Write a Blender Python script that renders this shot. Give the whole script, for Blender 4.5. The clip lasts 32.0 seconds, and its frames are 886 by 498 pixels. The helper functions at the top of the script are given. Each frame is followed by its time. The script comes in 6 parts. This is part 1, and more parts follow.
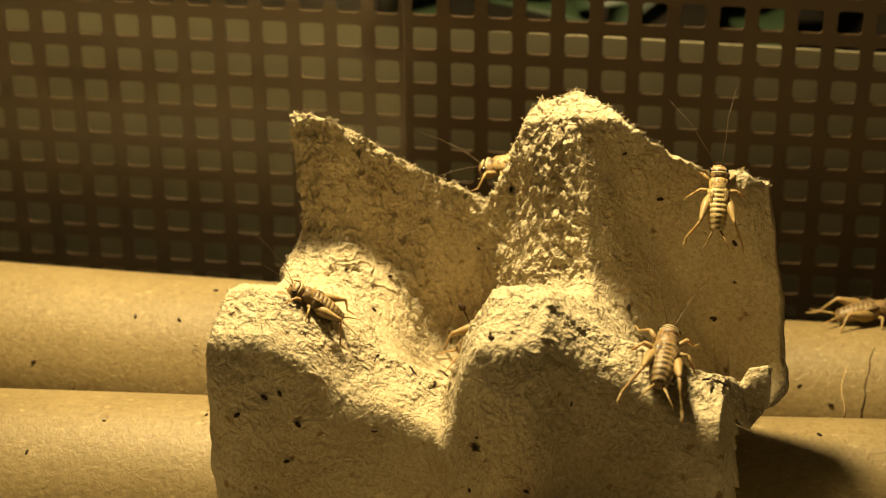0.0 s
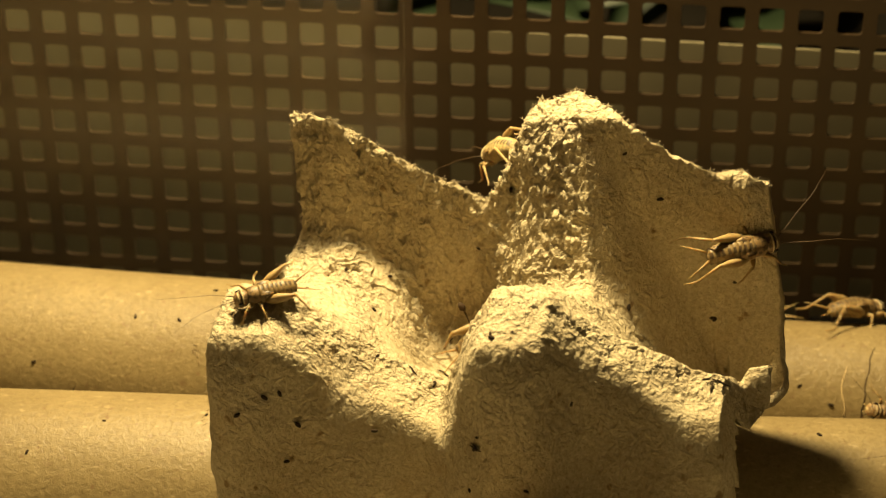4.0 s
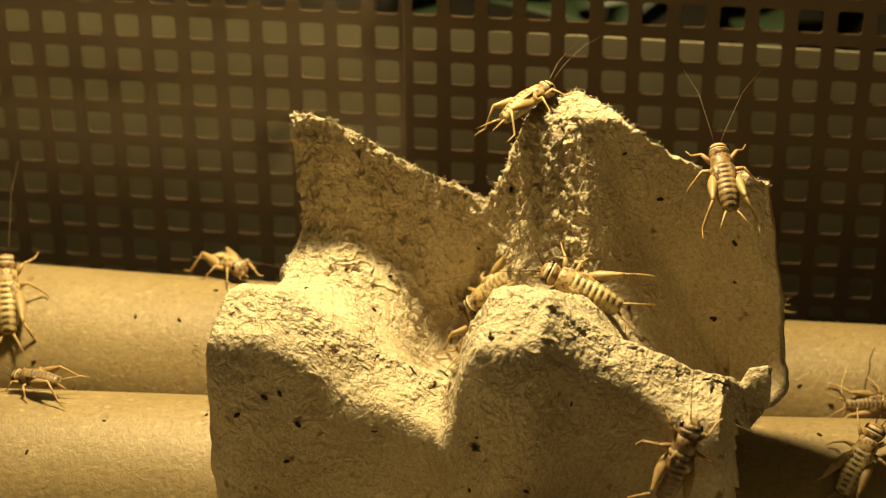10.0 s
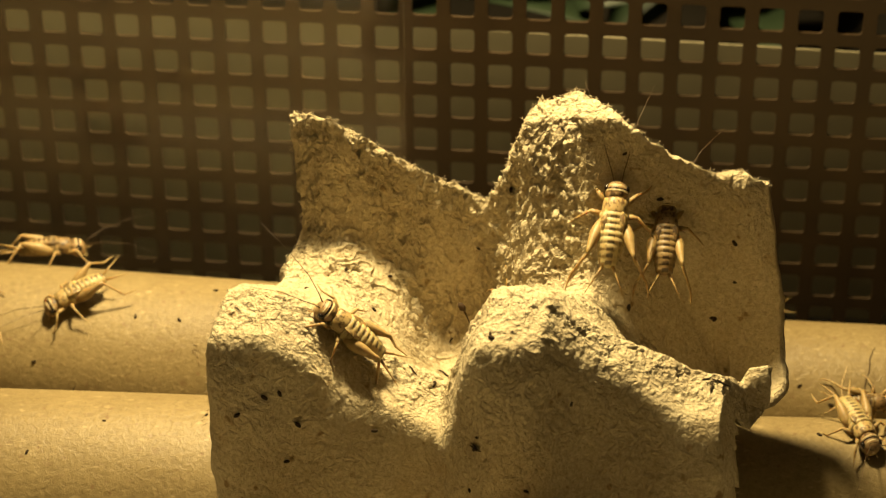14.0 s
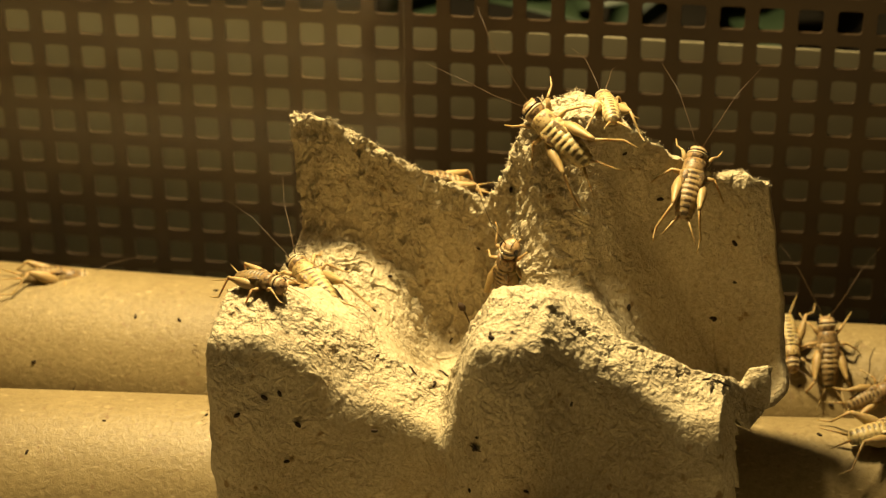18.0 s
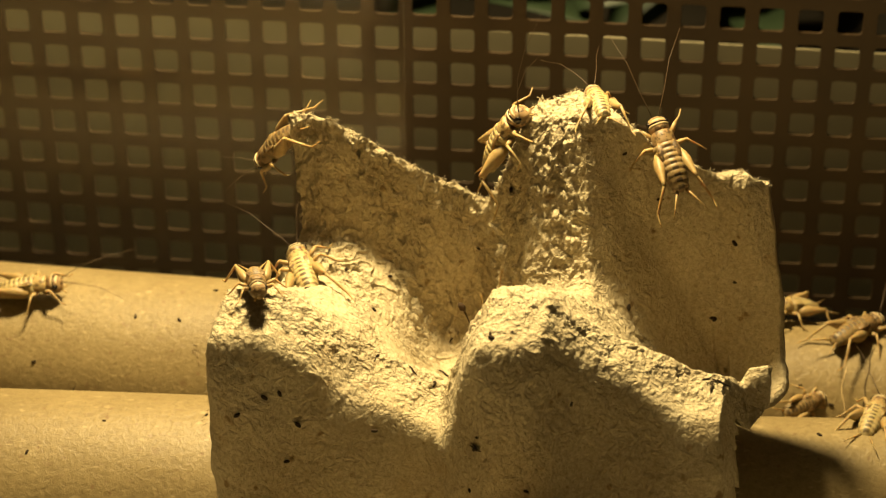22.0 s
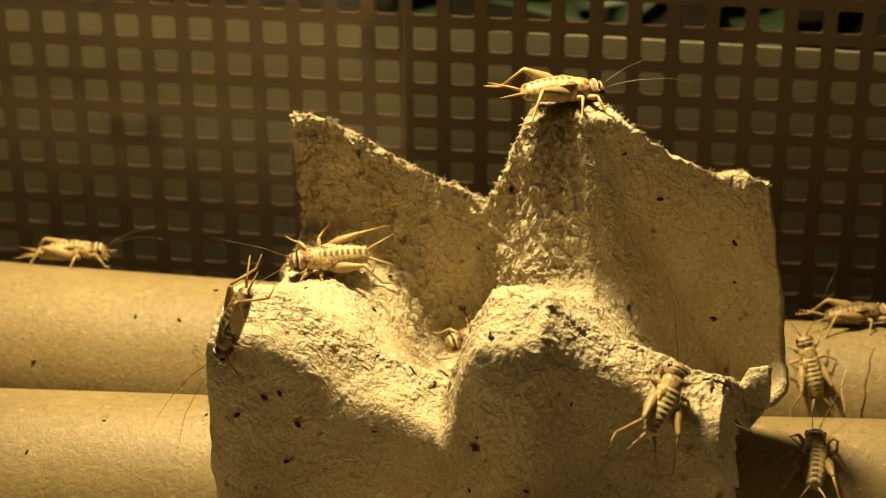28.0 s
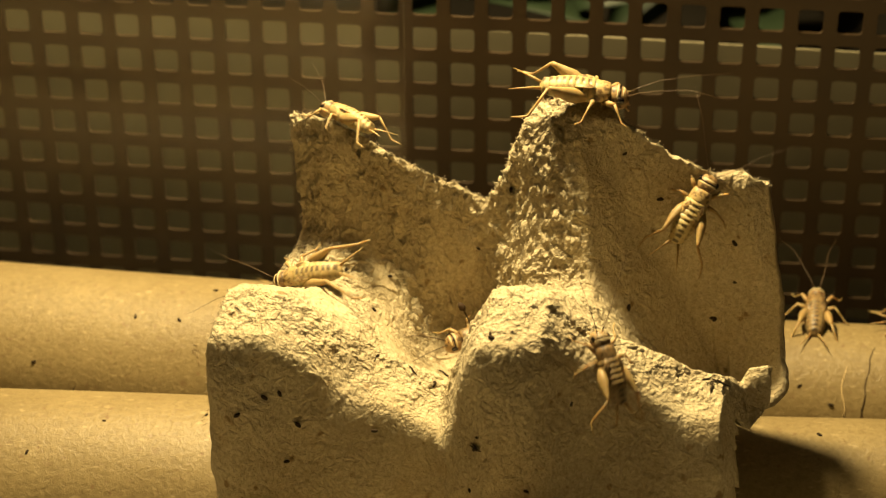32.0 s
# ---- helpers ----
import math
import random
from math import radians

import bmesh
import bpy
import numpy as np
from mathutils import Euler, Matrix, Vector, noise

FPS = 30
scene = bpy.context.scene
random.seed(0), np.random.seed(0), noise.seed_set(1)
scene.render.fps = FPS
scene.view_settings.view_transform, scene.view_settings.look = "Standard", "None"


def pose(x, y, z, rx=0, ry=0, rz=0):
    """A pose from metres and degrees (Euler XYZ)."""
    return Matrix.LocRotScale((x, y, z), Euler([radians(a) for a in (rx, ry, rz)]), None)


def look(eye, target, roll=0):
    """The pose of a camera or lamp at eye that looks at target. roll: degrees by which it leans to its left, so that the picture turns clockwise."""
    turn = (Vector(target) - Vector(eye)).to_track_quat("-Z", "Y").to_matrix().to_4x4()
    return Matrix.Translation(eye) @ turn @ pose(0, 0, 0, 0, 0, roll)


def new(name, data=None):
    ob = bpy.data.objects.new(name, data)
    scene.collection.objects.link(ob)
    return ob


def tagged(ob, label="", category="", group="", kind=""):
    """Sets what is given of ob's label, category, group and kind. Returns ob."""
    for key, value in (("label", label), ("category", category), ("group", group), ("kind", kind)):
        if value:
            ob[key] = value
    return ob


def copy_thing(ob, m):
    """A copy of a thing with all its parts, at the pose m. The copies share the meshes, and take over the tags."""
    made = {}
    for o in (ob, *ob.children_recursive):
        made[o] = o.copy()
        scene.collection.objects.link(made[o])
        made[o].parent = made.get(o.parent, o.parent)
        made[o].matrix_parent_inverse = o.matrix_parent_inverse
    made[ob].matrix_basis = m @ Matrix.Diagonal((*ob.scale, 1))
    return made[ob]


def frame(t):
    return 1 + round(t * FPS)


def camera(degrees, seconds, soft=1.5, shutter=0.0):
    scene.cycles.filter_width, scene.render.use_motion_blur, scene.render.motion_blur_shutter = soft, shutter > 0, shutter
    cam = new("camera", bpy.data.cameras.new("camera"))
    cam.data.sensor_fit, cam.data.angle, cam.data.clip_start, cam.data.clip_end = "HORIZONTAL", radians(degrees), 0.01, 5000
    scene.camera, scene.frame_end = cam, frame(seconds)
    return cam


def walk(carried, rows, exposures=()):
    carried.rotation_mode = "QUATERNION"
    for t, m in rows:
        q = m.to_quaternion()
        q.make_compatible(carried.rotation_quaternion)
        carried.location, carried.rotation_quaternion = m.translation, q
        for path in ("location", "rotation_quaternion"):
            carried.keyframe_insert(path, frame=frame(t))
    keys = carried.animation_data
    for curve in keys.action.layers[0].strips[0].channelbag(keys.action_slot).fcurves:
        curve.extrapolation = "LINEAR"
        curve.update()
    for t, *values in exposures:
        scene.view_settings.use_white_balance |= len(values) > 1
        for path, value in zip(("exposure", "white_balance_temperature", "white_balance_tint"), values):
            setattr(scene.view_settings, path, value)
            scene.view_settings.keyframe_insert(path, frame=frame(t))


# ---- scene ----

# ---- camera: fixed on its stand ----
cam = camera(22.59, 32.0, soft=1.25, shutter=0.5)
cam.data.dof.use_dof, cam.data.dof.focus_distance, cam.data.dof.aperture_fstop = True, 0.362, 29.0
EYE = pose(0.04, -0.308, 0.25, 58.307, 0.224, 6.451)
walk(cam, [(0.0, EYE), (32.0, EYE)], exposures=[(0.0, 0.0), (32.0, 0.0)])

# ---- world and lamp ----
world = bpy.data.worlds.new("dim_room")
scene.world = world
world.use_nodes = True
world.node_tree.nodes["Background"].inputs[0].default_value = (1.0, 0.68, 0.28, 1)
world.node_tree.nodes["Background"].inputs[1].default_value = 0.105

LAMP = Vector((-0.022, 0.060, 0.240))
lamp_data = bpy.data.lights.new("terrarium_lamp", "AREA")
lamp_data.shape, lamp_data.size = "DISK", 0.035
lamp_data.energy, lamp_data.color = 1.90, (1.0, 0.757, 0.36)
lamp = new("terrarium_lamp", lamp_data)
lamp.matrix_world = look(LAMP, (-0.020, 0.0, 0.0))
tagged(lamp, "warm round lamp hanging above the tubes and carton", "lamp")


# ---- materials ----
def material(name, rough=0.8, metal=0.0, spec=0.5):
    m = bpy.data.materials.new(name)
    m.use_nodes = True
    b = m.node_tree.nodes["Principled BSDF"]
    b.inputs["Roughness"].default_value = rough
    b.inputs["Metallic"].default_value = metal
    b.inputs["Specular IOR Level"].default_value = spec
    return m, m.node_tree, b


def node(nt, kind, **settings):
    n = nt.nodes.new(kind)
    for key, value in settings.items():
        n.inputs[key.replace("_", " ")].default_value = value
    return n


def ramp(nt, source, stops):
    r = nt.nodes.new("ShaderNodeValToRGB")
    while len(r.color_ramp.elements) < len(stops):
        r.color_ramp.elements.new(0.5)
    for e, (at, c) in zip(r.color_ramp.elements, stops):
        e.position, e.color = at, (*c, 1)
    nt.links.new(source, r.inputs[0])
    return r.outputs[0]


def coords(nt, scale=(1, 1, 1)):
    tc = nt.nodes.new("ShaderNodeTexCoord")
    mp = nt.nodes.new("ShaderNodeMapping")
    mp.inputs["Scale"].default_value = scale
    nt.links.new(tc.outputs["Object"], mp.inputs[0])
    return mp.outputs[0]


def tex(nt, vec, scale, detail=4.0, rough=0.55):
    n = node(nt, "ShaderNodeTexNoise", Scale=scale, Detail=detail, Roughness=rough)
    nt.links.new(vec, n.inputs["Vector"])
    return n.outputs["Fac"]


def mix(nt, fac, a, b, blend="MIX"):
    n = nt.nodes.new("ShaderNodeMix")
    n.data_type, n.blend_type = "RGBA", blend
    for i, v in ((0, fac), (6, a), (7, b)):
        if isinstance(v, (int, float)):
            n.inputs[i].default_value = v
        elif isinstance(v, tuple):
            n.inputs[i].default_value = (*v, 1)
        else:
            nt.links.new(v, n.inputs[i])
    return n.outputs[2]


def bump(nt, b, height, strength, distance):
    n = nt.nodes.new("ShaderNodeBump")
    n.inputs["Strength"].default_value, n.inputs["Distance"].default_value = strength, distance
    nt.links.new(height, n.inputs["Height"])
    nt.links.new(n.outputs[0], b.inputs["Normal"])


def pulp_material():
    m, nt, b = material("moulded_paper_pulp", 0.95, spec=0.15)
    v = coords(nt)
    broad = ramp(nt, tex(nt, v, 70, 5), [(0.3, (0.48, 0.41, 0.275)), (0.7, (0.61, 0.535, 0.37))])
    fibre = ramp(nt, tex(nt, v, 1400, 3, 0.7), [(0.3, (0.70, 0.67, 0.61)), (0.65, (1.0, 1.0, 1.0))])
    col = mix(nt, 1.0, broad, fibre, "MULTIPLY")
    fleck = ramp(nt, tex(nt, v, 420, 2, 0.4), [(0.68, (0, 0, 0)), (0.75, (1, 1, 1))])
    col = mix(nt, fleck, col, (0.26, 0.19, 0.10))
    stain = ramp(nt, tex(nt, v, 130, 4, 0.6), [(0.55, (0, 0, 0)), (0.78, (0.55, 0.55, 0.55))])
    col = mix(nt, stain, col, (0.44, 0.34, 0.19))
    nt.links.new(col, b.inputs["Base Color"])
    # overlapping paper flakes: stepped noise with sharp edges, and fine crinkles
    heights = []
    for scale, steps, weight in ((330, 5.0, 0.75), (760, 4.0, 0.45)):
        cloud = node(nt, "ShaderNodeTexNoise", Scale=scale, Detail=3, Roughness=0.6, Distortion=0.8)
        nt.links.new(v, cloud.inputs["Vector"])
        source = cloud.outputs["Fac"]
        for op, value in (("MULTIPLY", steps), ("FRACT", 0.0), ("MULTIPLY", weight)):
            n = nt.nodes.new("ShaderNodeMath")
            n.operation = op
            n.inputs[1].default_value = value
            nt.links.new(source, n.inputs[0])
            source = n.outputs[0]
        heights.append(source)
    crinkle = node(nt, "ShaderNodeTexNoise", Scale=1300, Detail=3, Roughness=0.5, Distortion=1.2)
    nt.links.new(v, crinkle.inputs["Vector"])
    heights.append(crinkle.outputs["Fac"])
    total = heights[0]
    for h in heights[1:]:
        n = nt.nodes.new("ShaderNodeMath")
        nt.links.new(total, n.inputs[0])
        nt.links.new(h, n.inputs[1])
        total = n.outputs[0]
    worn = nt.nodes.new("ShaderNodeAttribute")
    worn.attribute_name = "torn"
    reach = nt.nodes.new("ShaderNodeMapRange")
    reach.inputs["To Min"].default_value, reach.inputs["To Max"].default_value = 0.42, 1.0
    nt.links.new(worn.outputs["Fac"], reach.inputs["Value"])
    scaled = nt.nodes.new("ShaderNodeMath")
    scaled.operation = "MULTIPLY"
    nt.links.new(total, scaled.inputs[0])
    nt.links.new(reach.outputs[0], scaled.inputs[1])
    bump(nt, b, scaled.outputs[0], 1.0, 0.00050)
    return m


def kraft_material():
    m, nt, b = material("kraft_cardboard", 0.5, spec=0.42)
    v = coords(nt)
    broad = ramp(nt, tex(nt, v, 45, 4), [(0.3, (0.190, 0.141, 0.062)), (0.7, (0.252, 0.193, 0.091))])
    strokes = node(nt, "ShaderNodeTexNoise", Scale=900, Detail=4, Roughness=0.7, Distortion=0.5)
    nt.links.new(v, strokes.inputs["Vector"])
    grain = ramp(nt, strokes.outputs["Fac"], [(0.30, (0.74, 0.71, 0.66)), (0.5, (0.95, 0.95, 0.94)), (0.70, (1.08, 1.08, 1.08))])
    col = mix(nt, 1.0, broad, grain, "MULTIPLY")
    fleck = ramp(nt, tex(nt, v, 700, 1, 0.3), [(0.71, (0, 0, 0)), (0.78, (1, 1, 1))])
    col = mix(nt, fleck, col, (0.17, 0.11, 0.05))
    # short dark and pale fibres lying in different directions
    for turn, scale, shade in ((35, 620, (0.17, 0.115, 0.053)), (-48, 700, (0.18, 0.12, 0.058)), (-78, 760, (0.39, 0.31, 0.165))):
        mp = nt.nodes.new("ShaderNodeMapping")
        mp.inputs["Rotation"].default_value = (0, radians(turn), 0)
        mp.inputs["Scale"].default_value = (0.6, 1.0, 1.9)
        nt.links.new(nt.nodes.new("ShaderNodeTexCoord").outputs["Object"], mp.inputs[0])
        hair = ramp(nt, tex(nt, mp.outputs[0], scale, 2, 0.5), [(0.63, (0, 0, 0)), (0.74, (0.55, 0.55, 0.55))])
        col = mix(nt, hair, col, shade)
    nt.links.new(col, b.inputs["Base Color"])
    bump(nt, b, strokes.outputs["Fac"], 0.45, 0.0004)
    return m


def plain_material(name, dark, light, scale, rough, spec=0.4, relief=0.15, depth=0.0003):
    m, nt, b = material(name, rough, spec=spec)
    v = coords(nt)
    nt.links.new(ramp(nt, tex(nt, v, scale, 5), [(0.3, dark), (0.7, light)]), b.inputs["Base Color"])
    if relief:
        bump(nt, b, tex(nt, v, scale * 6, 3), relief, depth)
    return m


PULP = pulp_material()
KRAFT = kraft_material()
MESH_PLASTIC = plain_material("dark_brown_plastic", (0.023, 0.0130, 0.0045), (0.036, 0.0208, 0.0072), 60, 0.5, 0.4)
BOARD = plain_material("pale_board", (0.145, 0.128, 0.080), (0.184, 0.163, 0.104), 25, 0.8, 0.2)
BOUNCE_WHITE = plain_material("white_bounce_paper", (0.62, 0.56, 0.44), (0.70, 0.64, 0.51), 90, 0.95, 0.1, 0.6, 0.001)
ROOM = plain_material("dark_room_wall", (0.012, 0.010, 0.007), (0.022, 0.018, 0.012), 8, 0.9, 0.1)
TABLE = plain_material("dark_table_top", (0.012, 0.010, 0.007), (0.022, 0.018, 0.012), 12, 0.8, 0.2)
LEAF = plain_material("dark_green_leaf", (0.014, 0.026, 0.012), (0.028, 0.045, 0.022), 60, 0.5, 0.4)


# ---- geometry helpers ----
def mesh_from(name, verts, faces, mat, smooth=True):
    me = bpy.data.meshes.new(name)
    me.from_pydata([tuple(v) for v in verts], [], [tuple(f) for f in faces])
    me.materials.append(mat)
    if smooth:
        me.shade_smooth()
    me.update()
    return me


def box_mesh(name, x0, x1, y0, y1, z0, z1, mat):
    v = [(x, y, z) for x in (x0, x1) for y in (y0, y1) for z in (z0, z1)]
    f = [(0, 1, 3, 2), (4, 6, 7, 5), (0, 4, 5, 1), (2, 3, 7, 6), (0, 2, 6, 4), (1, 5, 7, 3)]
    return mesh_from(name, v, f, mat, smooth=False)


def sweep(points, radii, sides=6, squash=1.0, close=True):
    """A tapered tube through points; returns verts and faces."""
    pts = [Vector(p) for p in points]
    verts, faces = [], []
    up = Vector((0, 0, 1))
    for i, p in enumerate(pts):
        d = (pts[min(i + 1, len(pts) - 1)] - pts[max(i - 1, 0)]).normalized()
        ref = up if abs(d.dot(up)) < 0.95 else Vector((0, 1, 0))
        s = d.cross(ref).normalized()
        w = s.cross(d)
        for k in range(sides):
            a = 2 * math.pi * k / sides
            verts.append(p + (s * math.cos(a) + w * math.sin(a) * squash) * radii[i])
    for i in range(len(pts) - 1):
        for k in range(sides):
            k2 = (k + 1) % sides
            faces.append((i * sides + k, i * sides + k2, (i + 1) * sides + k2, (i + 1) * sides + k))
    if close:
        faces.append(tuple(reversed(range(sides))))
        faces.append(tuple((len(pts) - 1) * sides + k for k in range(sides)))
    return verts, faces


def join(*pieces):
    verts, faces = [], []
    for v, f in pieces:
        n = len(verts)
        verts += list(v)
        faces += [tuple(i + n for i in q) for q in f]
    return verts, faces


# ---- floor and back of the terrarium ----
MESH_Y, PITCH, FLOOR = 0.0836, 0.0075, -0.0125
floor = tagged(new("floor", box_mesh("floor", -0.5, 0.5, -0.62, MESH_Y + 0.0015, FLOOR - 0.01, FLOOR, TABLE)), "dark floor of the terrarium under the tubes", "floor", kind="structure")


def build_mesh_wall():
    """Moulded plastic lattice with rounded square holes, each cell a ring with depth."""
    half, hole, corner, thick = PITCH / 2, 0.00236, 0.0007, 0.0005
    ring = []
    for cx, cy, a0 in ((1, 1, 0), (-1, 1, 90), (-1, -1, 180), (1, -1, 270)):
        for a in (0, 45, 90):
            t = radians(a0 + a)
            ring.append((cx * (hole - corner) + corner * math.cos(t), cy * (hole - corner) + corner * math.sin(t)))
    outer = []
    for i, (x, y) in enumerate(ring):
        q, k = divmod(i, 3)
        sx, sy = ((1, 1), (-1, 1), (-1, -1), (1, -1))[q]
        if k == 1:
            outer.append((sx * half, sy * half))
        elif (k == 0) == (q % 2 == 0):
            outer.append((sx * half, y))
        else:
            outer.append((x, sy * half))
    verts, faces = [], []
    for col in range(-12, 26):
        for row in range(-9, 6):
            cx, cz = -0.00873 + col * PITCH, 0.0327 - row * PITCH
            n = len(verts)
            for pts, y in ((outer, 0), (ring, 0.0), (ring, thick), (outer, thick)):
                s = 0.97 if (pts is ring and y == 0.0) else 1.0
                verts += [(cx + px / s * 1.0, MESH_Y + y, cz + pz / s * 1.0) for px, pz in pts]
            for j in range(12):
                j2 = (j + 1) % 12
                for a, b in ((0, 12), (12, 24), (24, 36)):
                    faces.append((n + a + j, n + a + j2, n + b + j2, n + b + j))
    return mesh_from("wall_back", verts, faces, MESH_PLASTIC, smooth=False)


wall_back = tagged(new("wall_back", build_mesh_wall()), "dark brown plastic mesh with rounded square holes behind the tubes", "mesh wall", kind="structure")
# a glass pane stands in front of the plastic mesh and mirrors the lit tubes
GLASS, glass_tree, glass_shader = material("clear_glass", 0.0, spec=0.5)
glass_shader.inputs["Transmission Weight"].default_value = 1.0
glass_shader.inputs["IOR"].default_value = 1.30
glass_shader.inputs["Base Color"].default_value = (0.97, 0.99, 0.97, 1)
pane = tagged(new("glass_pane", box_mesh("glass_pane", -0.22, -0.0118, 0.0760, 0.0768, FLOOR, 0.115, GLASS)), "clear glass pane in front of the plastic mesh", "glass pane", kind="structure")
pane.visible_shadow = False
floor_behind = tagged(new("floor_behind", box_mesh("floor_behind", -0.5, 0.5, MESH_Y + 0.0015, 0.5, FLOOR - 0.01, FLOOR, TABLE)), "dark table top behind the mesh wall", "floor", kind="structure")
backdrop = tagged(new("backdrop", box_mesh("backdrop", -0.4, 0.4, 0.0955, 0.0963, FLOOR - 0.004, 0.0518, BOARD)), "pale plain board behind the plastic mesh", "board", kind="structure")
backdrop.rotation_euler = (0, radians(0.9), 0)

for nm, dims in (("wall_far", (-0.5, 0.5, 0.49, 0.5, FLOOR, 0.6)), ("wall_left", (-0.51, -0.5, -0.62, 0.5, FLOOR, 0.6)), ("wall_right", (0.5, 0.51, -0.62, 0.5, FLOOR, 0.6)), ("wall_near", (-0.5, 0.5, -0.63, -0.62, FLOOR, 0.6))):
    tagged(new(nm, box_mesh(nm, *dims, ROOM)), "plain dark wall of the dim room", "wall", kind="structure")


# a pale sheet added out of view to bounce lamp light onto the front faces
bounce_sheet = tagged(new("paper_sheet", box_mesh("paper_sheet", -0.24, 0.22, -0.34, -0.030, FLOOR, FLOOR + 0.0006, BOUNCE_WHITE)), "unseen white sheet added on the floor to bounce light onto the carton front", "paper sheet")


# ---- cardboard tubes ----
def tube(name, a, b, r, label):
    """Hollow spiral-wound cardboard tube from a to b, slightly uneven."""
    a, b = Vector(a), Vector(b)
    wall, sides, rings = 0.0009, 72, 70
    d = (b - a).normalized()
    s = d.cross(Vector((0, 0, 1))).normalized()
    w = s.cross(d)
    verts, faces = [], []
    for layer, rad in ((0, r), (1, r - wall)):
        for i in range(rings + 1):
            p = a.lerp(b, i / rings)
            for k in range(sides):
                t = 2 * math.pi * k / sides
                wob = 0.00018 * noise.noise(Vector((p.x * 30, math.cos(t) * 1.2, math.sin(t) * 1.2 + a.y * 100)))
                verts.append(p + (s * math.cos(t) + w * math.sin(t)) * (rad + wob))
    n = (rings + 1) * sides
    for i in range(rings):
        for k in range(sides):
            k2 = (k + 1) % sides
            q = (i * sides + k, i * sides + k2, (i + 1) * sides + k2, (i + 1) * sides + k)
            faces.append(q[::-1])
            faces.append(tuple(n + j for j in q))
    for k in range(sides):
        k2 = (k + 1) % sides
        faces.append((k, k2, n + k2, n + k))
        e = rings * sides
        faces.append((e + k2, e + k, n + e + k, n + e + k2))
    ob = new(name, mesh_from(name, verts, faces, KRAFT))
    return tagged(ob, label, "cardboard tube", "cardboard tubes on the floor")


def along(p, q, x):
    return tuple(p[i] + (q[i] - p[i]) * (x - p[0]) / (q[0] - p[0]) for i in range(3))


UP_A, UP_B = (-0.0884, 0.0382, 0.0053), (-0.0376, 0.0366, 0.0053)
LOW_A, LOW_B = (-0.0760, -0.0057, 0.0060), (-0.0373, -0.0039, 0.0060)
NEXT_UP_A, NEXT_UP_B = (0.0638, 0.0441, 0.0022), (0.0836, 0.0443, 0.0022)
NEXT_LOW_A, NEXT_LOW_B = (0.0634, 0.0123, 0.0022), (0.0819, 0.0135, 0.0022)
BIG_R, BACK_R, SMALL_R = 0.0185, 0.0178, 0.0147
tube_back = tube("cardboard_tube", along(UP_A, UP_B, -0.16), along(UP_A, UP_B, -0.004), BACK_R, "wide brown kraft cardboard tube lying against the mesh wall")
tube_front = tube("cardboard_tube", along(LOW_A, LOW_B, -0.15), along(LOW_A, LOW_B, 0.010), BIG_R, "wide brown kraft cardboard tube lying under the egg carton")
tube_back_next = tube("cardboard_tube", along(NEXT_UP_A, NEXT_UP_B, 0.014), along(NEXT_UP_A, NEXT_UP_B, 0.16), SMALL_R, "narrow cracked kraft cardboard tube beside the mesh wall")
tube_front_next = tube("cardboard_tube", along(NEXT_LOW_A, NEXT_LOW_B, 0.016), along(NEXT_LOW_A, NEXT_LOW_B, 0.17), SMALL_R, "narrow kraft cardboard tube half in the carton's shadow")

# ---- egg carton: a torn piece of tray with four posts ----
P, HALF = 0.044, 0.022
CARTON = pose(-0.0009, 0.0002, 0.0662, 17.2, -8.0, -7.6)
DEPTH = 0.041


def smin(a, b, k):
    h = max(0.0, min(1.0, 0.5 + 0.5 * (b - a) / k))
    return b + (a - b) * h - k * h * (1 - h)


def smax(a, b, k):
    return -smin(-a, -b, k)


def soft_step(v, low, high):
    t = max(0.0, min(1.0, (v - low) / (high - low)))
    return t * t * (3 - 2 * t)


def cross_ridge(x, y):
    """Height of a ridge that runs left to right: posts every P, easy slopes after a post, steep ones before the next."""
    t = (x + HALF) % P
    d = min(t, P - t)
    if x > HALF:
        easy, start = (0.66, 0.0018) if y < 0 else (0.76, 0.0066)
    else:
        easy, start = 0.80, 0.0030
    return smax(smin(0.0, -easy * (t - start), 0.003), smin(0.0, -1.9 * (P - t - 0.0050), 0.004), 0.0035) - 0.0022 * (1 - math.exp(-(d / 0.0085) ** 2))


def narrow(x):
    """1 where the front ridge runs in a narrow crest, 0 on its posts and its torn end."""
    return soft_step(x, 0.024, 0.031) - 0.9 * soft_step(x, 0.038, 0.047)


def long_ridge(x, y):
    """Height of a ridge that runs front to back; the row at the torn side has a shallow, flat saddle."""
    d = abs((y + HALF + P / 2) % P - P / 2)
    dome = 0.0022 * (1 - math.exp(-(d / 0.0085) ** 2))
    if y < -HALF:
        slope, start, drop = (2.3, 0.0078, 0.030) if x < 0 else (1.9, 0.0090 - 0.0030 * narrow(x), 0.024)
    elif x < 0:
        slope, start, drop = (2.6, 0.0, 0.0165) if y > 0 else (1.15, 0.0052, 0.0165)
    else:
        slope, start, drop = 1.3, 0.0050, 0.0185
    return smax(smin(0.0, -slope * (d - start), 0.004), -drop, 0.006) - dome


def flank(d, slope, width, soft):
    return slope * max(0.0, math.sqrt(d * d + soft * soft) - soft - width)


def back_cap(x):
    """1 on the domed back post, 0 where the back wall ends in a thin torn edge."""
    return math.exp(-((x - 0.0222) / 0.0068) ** 2)


